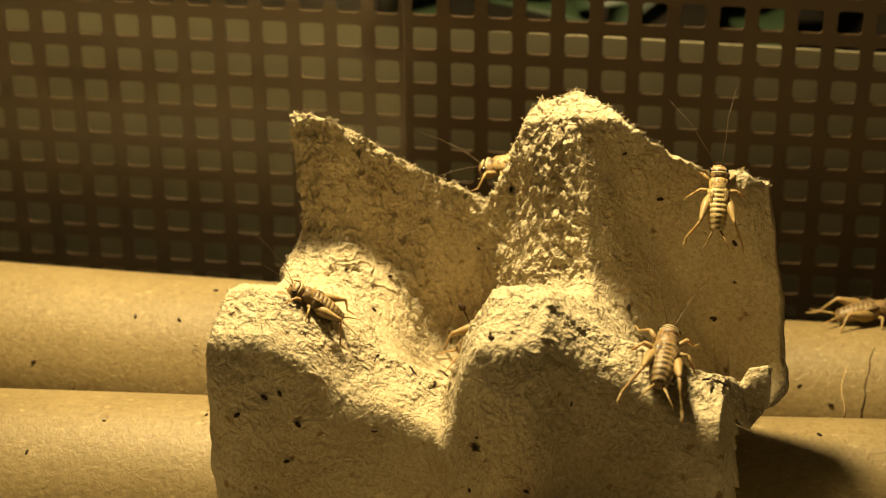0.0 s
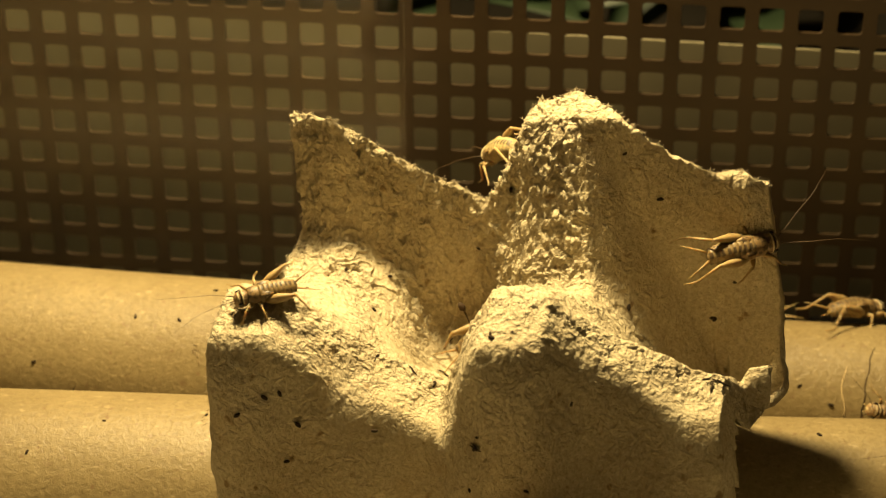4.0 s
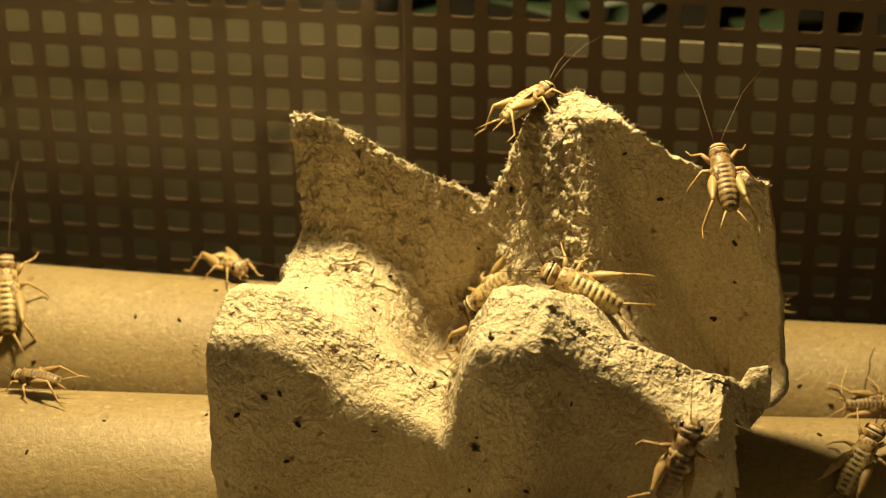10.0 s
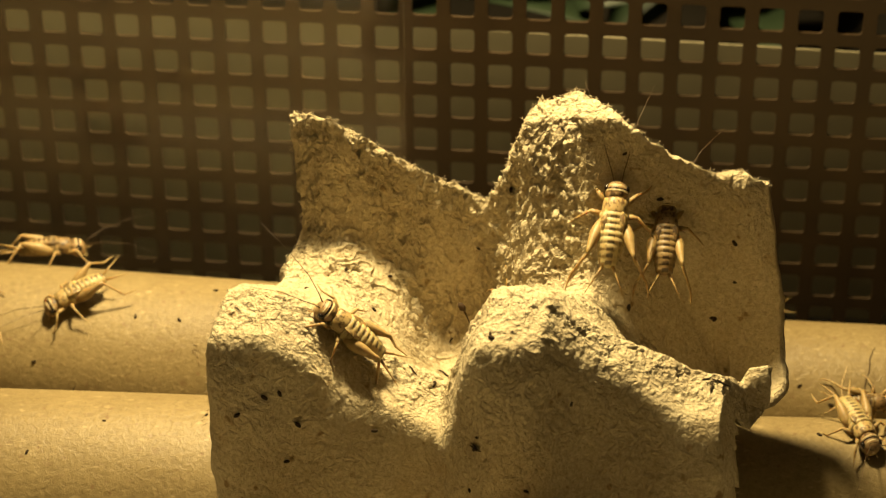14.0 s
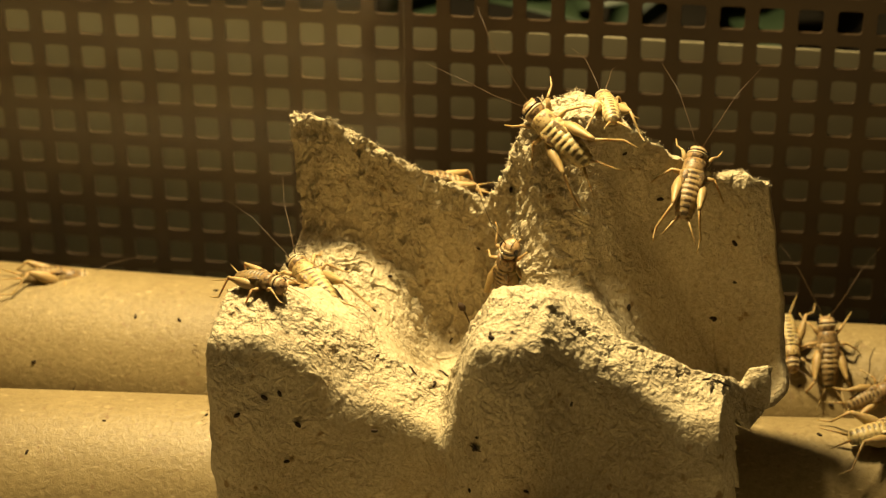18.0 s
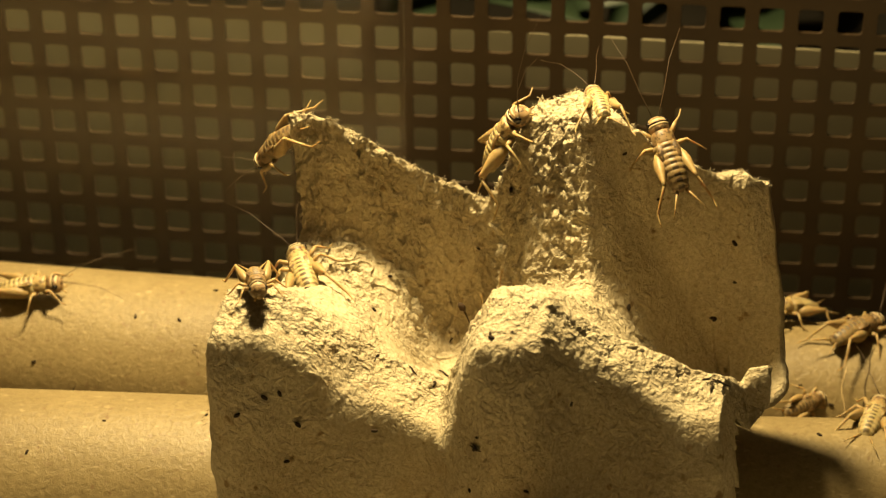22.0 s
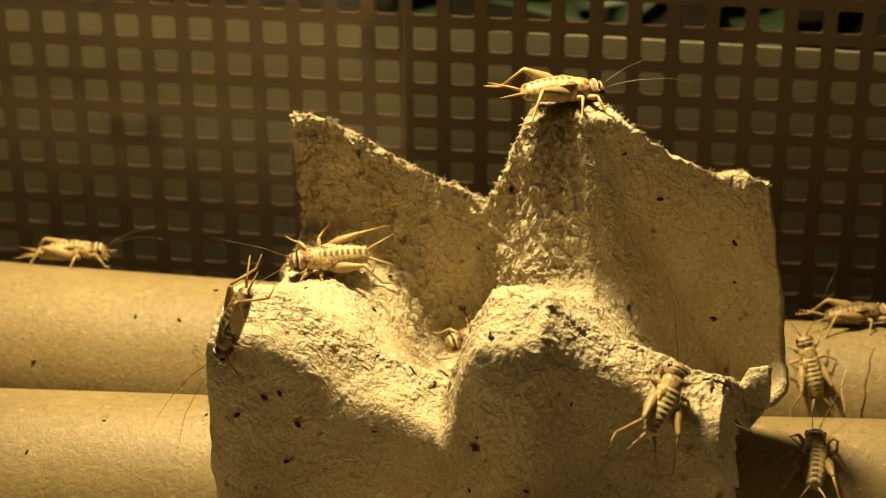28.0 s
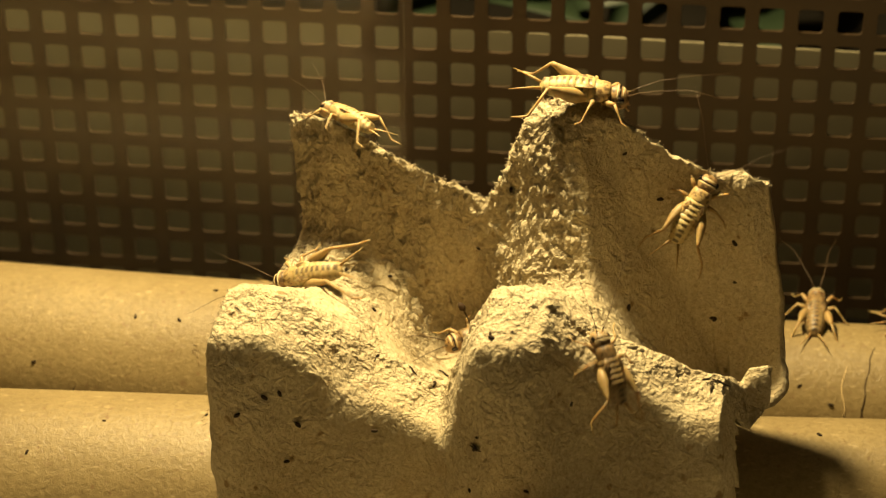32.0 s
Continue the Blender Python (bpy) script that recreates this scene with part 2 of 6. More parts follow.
def tray_height(x, y):
    x, y = x + 0.0009 * noise.noise(Vector((x * 120, y * 120, 5.0))), y + 0.0007 * noise.noise(Vector((x * 120, y * 120, 9.0)))
    edge_x = x
    x = 0.0465 + 0.3 * (x - 0.0465) if x > 0.0465 else x
    dx = (x + HALF + P / 2) % P - P / 2
    dy = (y + HALF + P / 2) % P - P / 2
    if y < 0:
        side = flank(max(0.0, abs(dy) - 0.0062 + 0.0036 * narrow(x)), 2.4, 0.0, 0.0055) if dy < 0 else flank(abs(dy), 2.6, 0.0008, 0.004)
    else:
        domed = flank(abs(dy), 2.6, 0.0008, 0.0055)
        wall = smax((2.4 + 1.1 * soft_step(x, 0.024, 0.030)) * (abs(dy) - 0.0037), 0.0, 0.002) - 0.0030
        side = wall + (domed - wall) * back_cap(x)
    a = cross_ridge(x, y) - side
    # the post at the back stands askew: its crest lies to one side
    w = 0.3 * max(0.0, min(1.0, y / 0.016)) if x > 0 else 0.0
    ex = dx + 0.0045 * w
    b = long_ridge(x, y) - (flank(abs(ex), 2.3 + 1.2 * w, 0.0020 * (1 - w), 0.005 - 0.003 * w) if ex < 0 else flank(ex, 1.2 + 1.1 * max(0.0, min(1.0, (dx - 0.011) / 0.010)) if x < 0 else 2.0, 0.0020, 0.005))
    h = smax(a, b, 0.005) + 0.0006 + 0.005 * w * math.exp(-((dx - 0.009) / 0.010) ** 2) - 0.0013 * math.exp(-(math.hypot(x - HALF, y - HALF) / 0.010) ** 2)
    # the torn lip beside the front ridge bends back and down
    h += soft_step(edge_x, 0.0515, 0.0545) * (0.0050 * math.exp(-((y + 0.0135) / 0.0042) ** 2) - 2.6 * max(0.0, -0.0138 - y))
    edge = max(0.0, 1.0 - min(abs(dy) / 0.010, abs(dx) / 0.010))
    if y > 0.004 and x < 0.008:
        edge = max(edge * 0.7, 0.9 * min(1.0, max(0.0, 0.35 + (y - 0.010) * 40 + 1.8 * noise.noise(Vector((x * 130, y * 130, 1.0))))))
    if -0.015 < dx < 0.006 and x > 0:
        ragged = dx + 0.006 * noise.noise(Vector((x * 150, y * 150, 2.0))) + 0.003 * noise.noise(Vector((x * 420, y * 420, 6.0)))
        edge = max(edge, 0.9 * min(1.0, max(0.0, (0.004 - ragged) / 0.009)))
    depth = DEPTH + 0.018 * soft_step(edge_x, 0.030, 0.044)
    return smax(h, -(depth if y > -HALF else depth + min(0.016, (-HALF - y) * 1.2)), 0.008), edge


def chips(q, lean):
    """Overlapping paper flakes: every cell is a small plate with its own tilt and height."""
    near, cells = noise.voronoi(q)
    c = cells[0]
    tilt = noise.cell_vector(c * 13.7)
    gap = min(1.0, (near[1] - near[0]) * 5.0)
    return (tilt * 2 - Vector((1, 1, 1))).dot(q - c) * lean + (tilt.x - 0.5) * 0.5 * gap


def build_carton():
    nx, ny = 540, 560
    base = np.zeros((nx + 1, ny + 1, 3))
    edge = np.zeros((nx + 1, ny + 1))

    def wob(s, q):
        return 0.0011 * noise.noise(Vector((s * 9, q, 3.3))) + 0.0006 * noise.noise(Vector((s * 40, q, 7.1))) + 0.0003 * noise.noise(Vector((s * 60, q, 5.1)))

    for i in range(nx + 1):
        for j in range(ny + 1):
            u, v = i / nx, j / ny
            y0 = -0.058 + 0.083 * v
            xl = -0.0245 - 0.0105 * math.exp(-((y0 + 0.0005) / 0.0100) ** 2) - 0.002 / (1 + math.exp((y0 + 0.014) / 0.003)) - 0.26 * max(0.0, -0.0235 - y0) + wob(v, 1.0)
            xr = 0.0528 + 0.0045 * soft_step(y0, -0.0185, -0.0125) - 0.0020 * soft_step(y0, 0.002, 0.012) - 0.0024 * math.exp(-((y0 + 0.0010) / 0.0055) ** 2) + 0.6 * wob(v, 2.0)
            yf = -0.058 + wob(u, 3.0)
            yb = 0.0187 + 0.0059 * math.exp(-((u - 0.585) / 0.11) ** 2) + 0.8 * wob(u, 4.0)
            x, y = xl + (xr - xl) * u, yf + (yb - yf) * v
            z, e = tray_height(x, y)
            bend = max(0.0, -0.046 - y)
            base[i, j] = (x, y, z - 115 * bend * bend)
            edge[i, j] = e
    du, dv = np.gradient(base, axis=0), np.gradient(base, axis=1)
    nrm = np.cross(du, dv)
    nrm /= np.linalg.norm(nrm, axis=2, keepdims=True)
    out = base.copy()
    torn = np.zeros((nx + 1, ny + 1))
    for i in range(nx + 1):
        for j in range(ny + 1):
            p = Vector(base[i, j])
            e = edge[i, j]
            big = noise.noise(p * 110 + Vector((4, 9, 2))) * 0.00055
            patch = min(1.0, max(0.0, noise.noise(p * 95 + Vector((2, 8, 5))) * 2.4 + 0.45))
            rough = min(1.0, max(e, (0.12 if p.x > 0.026 and p.y > 0 else 0.95) * patch))
            if p.y < -0.010:
                rough *= max(0.30, 1.0 - max(0.0, -0.022 - p.y) / 0.010)
            bend_v = noise.noise_vector(p * 260) * 0.8
            q = Vector((p.x * 560, p.y * 560, p.z * 420)) + bend_v
            crest = max(0.0, 1.0 - abs(noise.noise(q)) * 6.0) * 0.6 + max(0.0, 1.0 - abs(noise.noise(q * 1.9 + Vector((3, 1, 7)))) * 4.0) * 0.4
            drawn = Vector((p.x * 1.25, p.y * 1.1, p.z * 0.55))
            drift = bend_v * 0.25
            chip = chips(drawn * 400 + drift, 0.55) * 0.00062 + chips(drawn * 850 + drift + Vector((1, 5, 2)), 0.5) * 0.00036
            curl = max(0.0, 1.0 - abs(noise.noise(Vector((p.x * 900, p.y * 900, p.z * 600)) + bend_v * 2.5)) * 5.0)
            shred, lift = (0.00012, 1.9) if p.y > 0.002 and p.x < 0.026 else (0.00008, 0.85)
            flake = (crest * 0.00010 + chip * lift + curl * shred) * rough
            fold = max(0.0, 1.0 - abs(noise.noise(p * 230 + bend_v + Vector((7, 3, 1)))) * 6.0) * (0.00050 if p.y > 0 and p.x < 0.012 else 0.00016)
            flake += fold * max(0.0, min(1.0, 0.5 + 1.5 * noise.noise(p * 80)))
            fine = noise.noise(p * 1700 + bend_v * 2) * 0.00010 * (0.2 + rough)
            pit = min(0.0, noise.noise(p * 300 + Vector((9, 1, 4))) + 0.5) * 0.0007
            tuft = 0.0016 * math.exp(-((p.x - 0.0515) / 0.0030) ** 2) * soft_step(p.y, 0.0125, 0.0160)
            out[i, j] = base[i, j] + nrm[i, j] * (big + flake + fine + pit + tuft)
            torn[i, j] = rough
    under = base - nrm * 0.0015
    verts = np.concatenate([out.reshape(-1, 3), under.reshape(-1, 3)])
    n, w = (nx + 1) * (ny + 1), ny + 1
    faces = []
    for i in range(nx):
        for j in range(ny):
            q = (i * w + j, (i + 1) * w + j, (i + 1) * w + j + 1, i * w + j + 1)
            faces.append(q)
            faces.append(tuple(n + k for k in reversed(q)))
    rim = [i * w for i in range(nx + 1)] + [nx * w + j for j in range(1, ny + 1)] + [i * w + ny for i in range(nx - 1, -1, -1)] + [j for j in range(ny - 1, 0, -1)]
    for a, b in zip(rim, rim[1:] + rim[:1]):
        faces.append((b, a, n + a, n + b))
    me = mesh_from("egg_carton", verts, faces, PULP)
    # how far the paper surface is torn open; it scales the fine relief
    me.attributes.new("torn", "FLOAT", "POINT").data.foreach_set("value", np.concatenate([torn.ravel(), np.full(n, 0.3)]))
    return me


egg_carton = tagged(new("egg_carton", build_carton()), "torn piece of grey-beige paper pulp egg tray resting on the tubes", "egg carton")
egg_carton.matrix_world = CARTON


# ---- crickets ----
def cricket_material(name, dark, light, mark, pattern):
    """Amber shell: 'rings' are broken dark hind edges of the segments, 'mottle' is for the pronotum, 'plain' for limbs."""
    m, nt, b = material(name, 0.48, spec=0.4)
    tc = nt.nodes.new("ShaderNodeTexCoord")
    vec = tc.outputs["Object"]
    base = ramp(nt, tex(nt, vec, 500, 5, 0.7), [(0.32, dark), (0.68, light)])
    sep = nt.nodes.new("ShaderNodeSeparateXYZ")
    nt.links.new(vec, sep.inputs[0])

    def calc(op, a, c=0.0):
        n = nt.nodes.new("ShaderNodeMath")
        n.operation = op
        for i, v in enumerate((a, c)):
            if isinstance(v, (int, float)):
                n.inputs[i].default_value = v
            else:
                nt.links.new(v, n.inputs[i])
        return n.outputs[0]

    def soft(source, low, high):
        n = nt.nodes.new("ShaderNodeMapRange")
        n.interpolation_type = "SMOOTHSTEP"
        n.inputs["From Min"].default_value, n.inputs["From Max"].default_value = low, high
        nt.links.new(source, n.inputs["Value"])
        return n.outputs[0]

    across = calc("ABSOLUTE", sep.outputs[1])
    if pattern == "rings":
        wobble = calc("MULTIPLY", calc("SUBTRACT", tex(nt, vec, 900, 3), 0.5), 0.0005)
        seg = calc("FRACT", calc("DIVIDE", calc("ADD", calc("ADD", sep.outputs[0], 0.0061), wobble), 0.00093))
        edge = calc("MAXIMUM", soft(seg, 0.30, 0.10), soft(seg, 0.88, 0.98))
        thick = calc("MAXIMUM", soft(seg, 0.52, 0.30), soft(seg, 0.80, 0.95))
        # dark dashes down the middle, a broken line along each flank, thin rings between
        middle = calc("MULTIPLY", thick, soft(across, 0.00062, 0.00040))
        dash = soft(tex(nt, coords(nt, (0.6, 1.6, 1.0)), 1300, 2), 0.40, 0.54)
        flank_line = calc("MULTIPLY", calc("MULTIPLY", soft(across, 0.00105, 0.00125), soft(across, 0.00165, 0.00145)), calc("ADD", calc("MULTIPLY", thick, 0.45), 0.25))
        fac = calc("MAXIMUM", calc("MULTIPLY", edge, calc("ADD", calc("MULTIPLY", dash, 0.26), 0.06)), calc("MULTIPLY", middle, 0.85))
        fac = calc("MAXIMUM", fac, calc("MULTIPLY", flank_line, 0.8))
    elif pattern == "mottle":
        fac = calc("MULTIPLY", soft(tex(nt, vec, 950, 3, 0.6), 0.50, 0.58), 0.85)
    else:
        fac = calc("MULTIPLY", soft(tex(nt, vec, 900, 4), 0.5, 0.7), 0.35)
    if pattern == "rings":
        speck = calc("MULTIPLY", soft(tex(nt, vec, 1500, 3, 0.6), 0.56, 0.66), 0.45)
        fac = calc("MAXIMUM", fac, speck)
    col = mix(nt, fac, base, mark)
    nt.links.new(col, b.inputs["Base Color"])
    bump(nt, b, tex(nt, vec, 1800, 3), 0.2, 0.0002)
    b.inputs["Subsurface Weight"].default_value = 0.3
    b.inputs["Subsurface Radius"].default_value = (1.0, 0.6, 0.25)
    b.inputs["Subsurface Scale"].default_value = 0.0012
    return m


SHELL = cricket_material("cricket_shell", (0.33, 0.255, 0.112), (0.48, 0.385, 0.188), (0.050, 0.032, 0.015), "rings")
SHELL_DARK = cricket_material("cricket_dark_shell", (0.16, 0.108, 0.046), (0.28, 0.200, 0.088), (0.035, 0.021, 0.011), "rings")
SADDLE = cricket_material("cricket_saddle", (0.30, 0.215, 0.090), (0.45, 0.340, 0.158), (0.085, 0.048, 0.020), "mottle")
SADDLE_DARK = cricket_material("cricket_dark_saddle", (0.16, 0.100, 0.042), (0.28, 0.190, 0.082), (0.040, 0.024, 0.011), "mottle")
LIMB = cricket_material("cricket_limb", (0.24, 0.165, 0.066), (0.37, 0.265, 0.115), (0.13, 0.080, 0.034), "plain")
HEAD = cricket_material("cricket_head", (0.21, 0.135, 0.060), (0.34, 0.23, 0.11), (0.05, 0.028, 0.012), "mottle")
PALE_BAND = plain_material("cricket_pale_band", (0.50, 0.41, 0.23), (0.62, 0.53, 0.33), 600, 0.45, 0.4, relief=0)
FEELER = plain_material("cricket_feeler", (0.045, 0.027, 0.012), (0.09, 0.054, 0.023), 300, 0.5, relief=0)
EYE_BLACK = plain_material("cricket_eye", (0.006, 0.004, 0.003), (0.012, 0.008, 0.006), 300, 0.15, 0.6, relief=0)
MM = 0.001


def blob(rings, sides=14, flat=0.0):
    """Rings (x, y, z, half width, half height) along x, closed at both ends."""
    verts, faces = [], []
    for x, y, z, hw, hh in rings:
        for k in range(sides):
            a = 2 * math.pi * k / sides
            dz = math.sin(a) * hh
            verts.append((x * MM, (y + math.cos(a) * hw) * MM, (z + (dz if dz > 0 else dz * (1 - flat))) * MM))
    for i in range(len(rings) - 1):
        for k in range(sides):
            k2 = (k + 1) % sides
            faces.append((i * sides + k, i * sides + k2, (i + 1) * sides + k2, (i + 1) * sides + k))
    faces.append(tuple(reversed(range(sides))))
    faces.append(tuple((len(rings) - 1) * sides + k for k in range(sides)))
    return verts, faces


def part(name, shape, mat, parent, label="", at=None):
    ob = new(name, mesh_from(name, *shape, mat))
    ob.parent = parent
    if at:
        ob.location = at
    if label:
        ob["label"] = label
    return ob


def limb(points, radii, sides=7, squash=1.0):
    return sweep([[c * MM for c in p] for p in points], [r * MM for r in radii], sides, squash)


def build_cricket(shell, saddle):
    """A young cricket 13 mm long, head towards +x, standing on z = 0."""
    body = new("cricket")
    rings = [(-6.5, 0, 1.7, 0.3, 0.25), (-6.3, 0, 1.72, 0.7, 0.62)]
    for i in range(8):
        x0 = -6.1 + i * 0.93
        w = 1.12 + 0.92 * math.sin(min(1.0, (i + 1) / 5.5) * math.pi / 2)
        z = 1.72 + 0.05 * min(i, 5)
        rings += [(x0, 0, z, w * 0.94, w * 0.88), (x0 + 0.15, 0, z + 0.01, w, w * 0.95), (x0 + 0.85, 0, z + 0.02, w * 1.02, w * 0.98)]
    rings.append((1.45, 0, 2.05, 1.5, 1.4))
    part("abdomen", blob(rings, 18, 0.25), shell, body, "straw-brown abdomen with broken dark rings")
    for s in (-1, 1):
        pad = blob([(-1.7, s * 1.1, 3.15, 0.10, 0.04), (-1.2, s * 1.12, 3.42, 0.5, 0.16), (0.0, s * 1.05, 3.56, 0.78, 0.22), (0.9, s * 0.9, 3.5, 0.8, 0.22), (1.6, s * 0.7, 3.3, 0.6, 0.12)], 8)
        part("wing_pad", pad, saddle, body, "small mottled wing pad")
    part("pronotum", blob([(1.0, 0, 2.1, 1.5, 1.4), (1.12, 0, 2.12, 1.78, 1.62), (1.7, 0, 2.15, 1.84, 1.66), (2.7, 0, 2.15, 1.80, 1.62), (3.4, 0, 2.12, 1.70, 1.54), (3.55, 0, 2.1, 1.45, 1.35)], 18, 0.2), saddle, body, "straw-coloured pronotum with dark marks")
    hind_rim = [(1.12, 1.80 * math.sin(a), 2.12 + 1.64 * math.cos(a)) for a in [radians(-80 + 16 * k) for k in range(11)]]
    part("pronotum_rim", limb(hind_rim, [0.05] + [0.09] * 9 + [0.05], 5), FEELER, body, "brown hind rim of the pronotum")
    globe = [(4.75 - 1.62 * math.cos(t), 0, 1.95 - 0.25 * (1 - math.cos(t)), 1.66 * math.sin(t) ** 0.8 + 0.03, 1.72 * math.sin(t) ** 0.8 + 0.03) for t in [math.pi * (k + 0.4) / 10.8 for k in range(11)]]
    head = part("head", blob(globe, 18), HEAD, body, "round brown head")
    arc = [(4.95, 1.63 * math.sin(a), 1.72 + 1.67 * math.cos(a)) for a in [radians(-80 + 16 * k) for k in range(11)]]
    part("head_band", limb(arc, [0.05] + [0.14] * 9 + [0.05], 6, 0.6), EYE_BLACK, head, "dark band across the head")
    arc = [(5.75, 1.22 * math.sin(a), 1.55 + 1.33 * math.cos(a)) for a in [radians(-60 + 15 * k) for k in range(9)]]
    part("head_band", limb(arc, [0.04] + [0.11] * 7 + [0.04], 6, 0.6), EYE_BLACK, head, "dark band across the head")
    arc = [(5.42, 1.42 * math.sin(a), 1.62 + 1.50 * math.cos(a)) for a in [radians(-60 + 15 * k) for k in range(9)]]
    part("head_stripe", limb(arc, [0.05] + [0.13] * 7 + [0.05], 6), PALE_BAND, head, "pale stripe across the head")
    arc = [(4.62, 1.66 * math.sin(a), 1.80 + 1.66 * math.cos(a)) for a in [radians(-75 + 15 * k) for k in range(11)]]
    part("head_stripe", limb(arc, [0.05] + [0.11] * 9 + [0.05], 6), PALE_BAND, head, "pale stripe across the head")
    part("face", blob([(5.75, 0, 1.25, 0.55, 0.35), (6.0, 0, 1.2, 0.62, 0.48), (6.28, 0, 1.15, 0.45, 0.36), (6.38, 0, 1.12, 0.2, 0.15)], 10), PALE_BAND, head, "pale face plate")
    part("mouth_shield", blob([(5.3, 0, 0.75, 0.5, 0.3), (5.7, 0, 0.7, 0.85, 0.5), (6.1, 0, 0.75, 0.75, 0.45), (6.35, 0, 0.85, 0.35, 0.2)], 10), LIMB, head, "pale mouth shield")
    for s in (-1, 1):
        eye = [(5.1 + 0.62 * math.cos(t), s * 1.45, 2.05, 0.36 * math.sin(t) + 0.02, 0.58 * math.sin(t) + 0.02) for t in [math.pi * k / 6 for k in range(6, -1, -1)]]
        part("eye", blob(eye, 8), EYE_BLACK, head, "glossy black eye")
        part("palp", limb([(5.9, s * 0.5, 0.7), (6.3, s * 0.75, 0.3), (6.6, s * 0.8, 0.1)], [0.16, 0.13, 0.16], 6), LIMB, head)
        part("antenna", limb([(0, 0, 0), (1.5, s * 0.6, 0.7), (4.2, s * 1.8, 1.5), (8.6, s * 3.4, 1.9), (14.0, s * 6.2, 1.1)], [0.11, 0.07, 0.055, 0.04, 0.015], 5), FEELER, body, "long thin dark antenna", at=(6.0 * MM, s * 0.5 * MM, 2.3 * MM))
        part("cercus", limb([(0, 0, 0), (-1.4, s * 0.7, 0.25), (-4.6, s * 2.2, 0.5)], [0.26, 0.2, 0.035], 6), LIMB, body, "pale tapering cercus", at=(-6.1 * MM, s * 0.6 * MM, 1.8 * MM))
        # legs turn about the hip
        for name, hip, knee, foot, toe, rad in (
            ("fore_leg", (2.9, s * 1.3, 1.3), (1.5, s * 1.5, 0.9), (2.9, s * 2.9, -1.2), (3.9, s * 3.6, -1.25), (0.44, 0.42, 0.28)),
            ("middle_leg", (1.4, s * 1.4, 1.3), (-0.1, s * 2.0, 1.0), (-1.0, s * 4.0, -1.2), (-1.9, s * 4.8, -1.25), (0.44, 0.42, 0.26)),
        ):
            leg = part(name, limb([(0, 0, 0), tuple(c * 0.5 for c in knee), knee], rad, 7), LIMB, body, at=tuple(c * MM for c in hip))
            mid_pt = tuple((a + c) / 2 for a, c in zip(knee, foot))
            part("shin", limb([knee, mid_pt, foot, toe], [0.24, 0.18, 0.15, 0.09], 6), LIMB, leg)
        knee = (-5.2, s * 1.3, 1.9)
        foot = (-7.7, s * 3.3, -1.75)
        femur = limb([(0.3, 0, 0), (-0.8, s * 0.25, 0.25), (-2.0, s * 0.55, 0.7), (-3.4, s * 0.9, 1.25), (-4.6, s * 1.2, 1.7), knee], [0.45, 0.8, 0.9, 0.62, 0.36, 0.3], 10, 1.3)
        leg = part("hind_leg", femur, LIMB, body, "thick pale jumping leg", at=(-0.1 * MM, s * 1.75 * MM, 1.85 * MM))
        shin = [limb([knee, tuple((a * 0.5 + c * 0.5) for a, c in zip(knee, foot)), foot, (-9.1, s * 3.6, -1.82), (-10.1, s * 3.7, -1.85)], [0.26, 0.22, 0.2, 0.13, 0.06], 6)]
        for k in (0.45, 0.6, 0.75, 0.9):
            p = tuple(a + (c - a) * k for a, c in zip(knee, foot))
            shin.append(limb([p, (p[0] - 0.55, p[1], p[2] - 0.1)], [0.07, 0.01], 4))
        part("shin", join(*shin), LIMB, leg, "spined shin")
    return body


# ---- droppings and crumbs, a few standing for shaded pits in the pulp ----
CRUMB = plain_material("dark_crumb_and_pit", (0.018, 0.012, 0.006), (0.045, 0.028, 0.013), 900, 0.8, 0.2, 0.5, 0.0003)
STALK = plain_material("dry_dark_stalk", (0.02, 0.013, 0.007), (0.05, 0.03, 0.015), 500, 0.8, 0.2)
pellet_mesh = mesh_from("dropping", *blob([(-0.62, 0, 0, 0.08, 0.08), (-0.5, 0, 0, 0.24, 0.22), (-0.1, 0, 0, 0.34, 0.30), (0.3, 0, 0, 0.31, 0.28), (0.55, 0, 0, 0.16, 0.15), (0.63, 0, 0, 0.04, 0.04)], 9), CRUMB)
sliver_mesh = mesh_from("husk_sliver", *limb([(-1.3, 0, 0), (-0.5, 0.12, 0.1), (0.4, -0.05, 0.05), (1.3, 0.15, 0.0)], [0.05, 0.16, 0.14, 0.03], 6), CRUMB)


def rest_on(name, mesh, place, normal, spin, size, label, category, group):
    """Lays a small thing on a surface point given in millimetres, with the surface's normal."""
    n = Vector(normal).normalized()
    m = n.to_track_quat("Z", "Y").to_matrix().to_4x4()
    m.translation = Vector(place) * MM + n * 0.0001
    ob = new(name, mesh)
    ob.matrix_world = m @ pose(0, 0, 0, 0, 0, spin)
    ob.scale = (size, size, size)
    return tagged(ob, label, category, group)


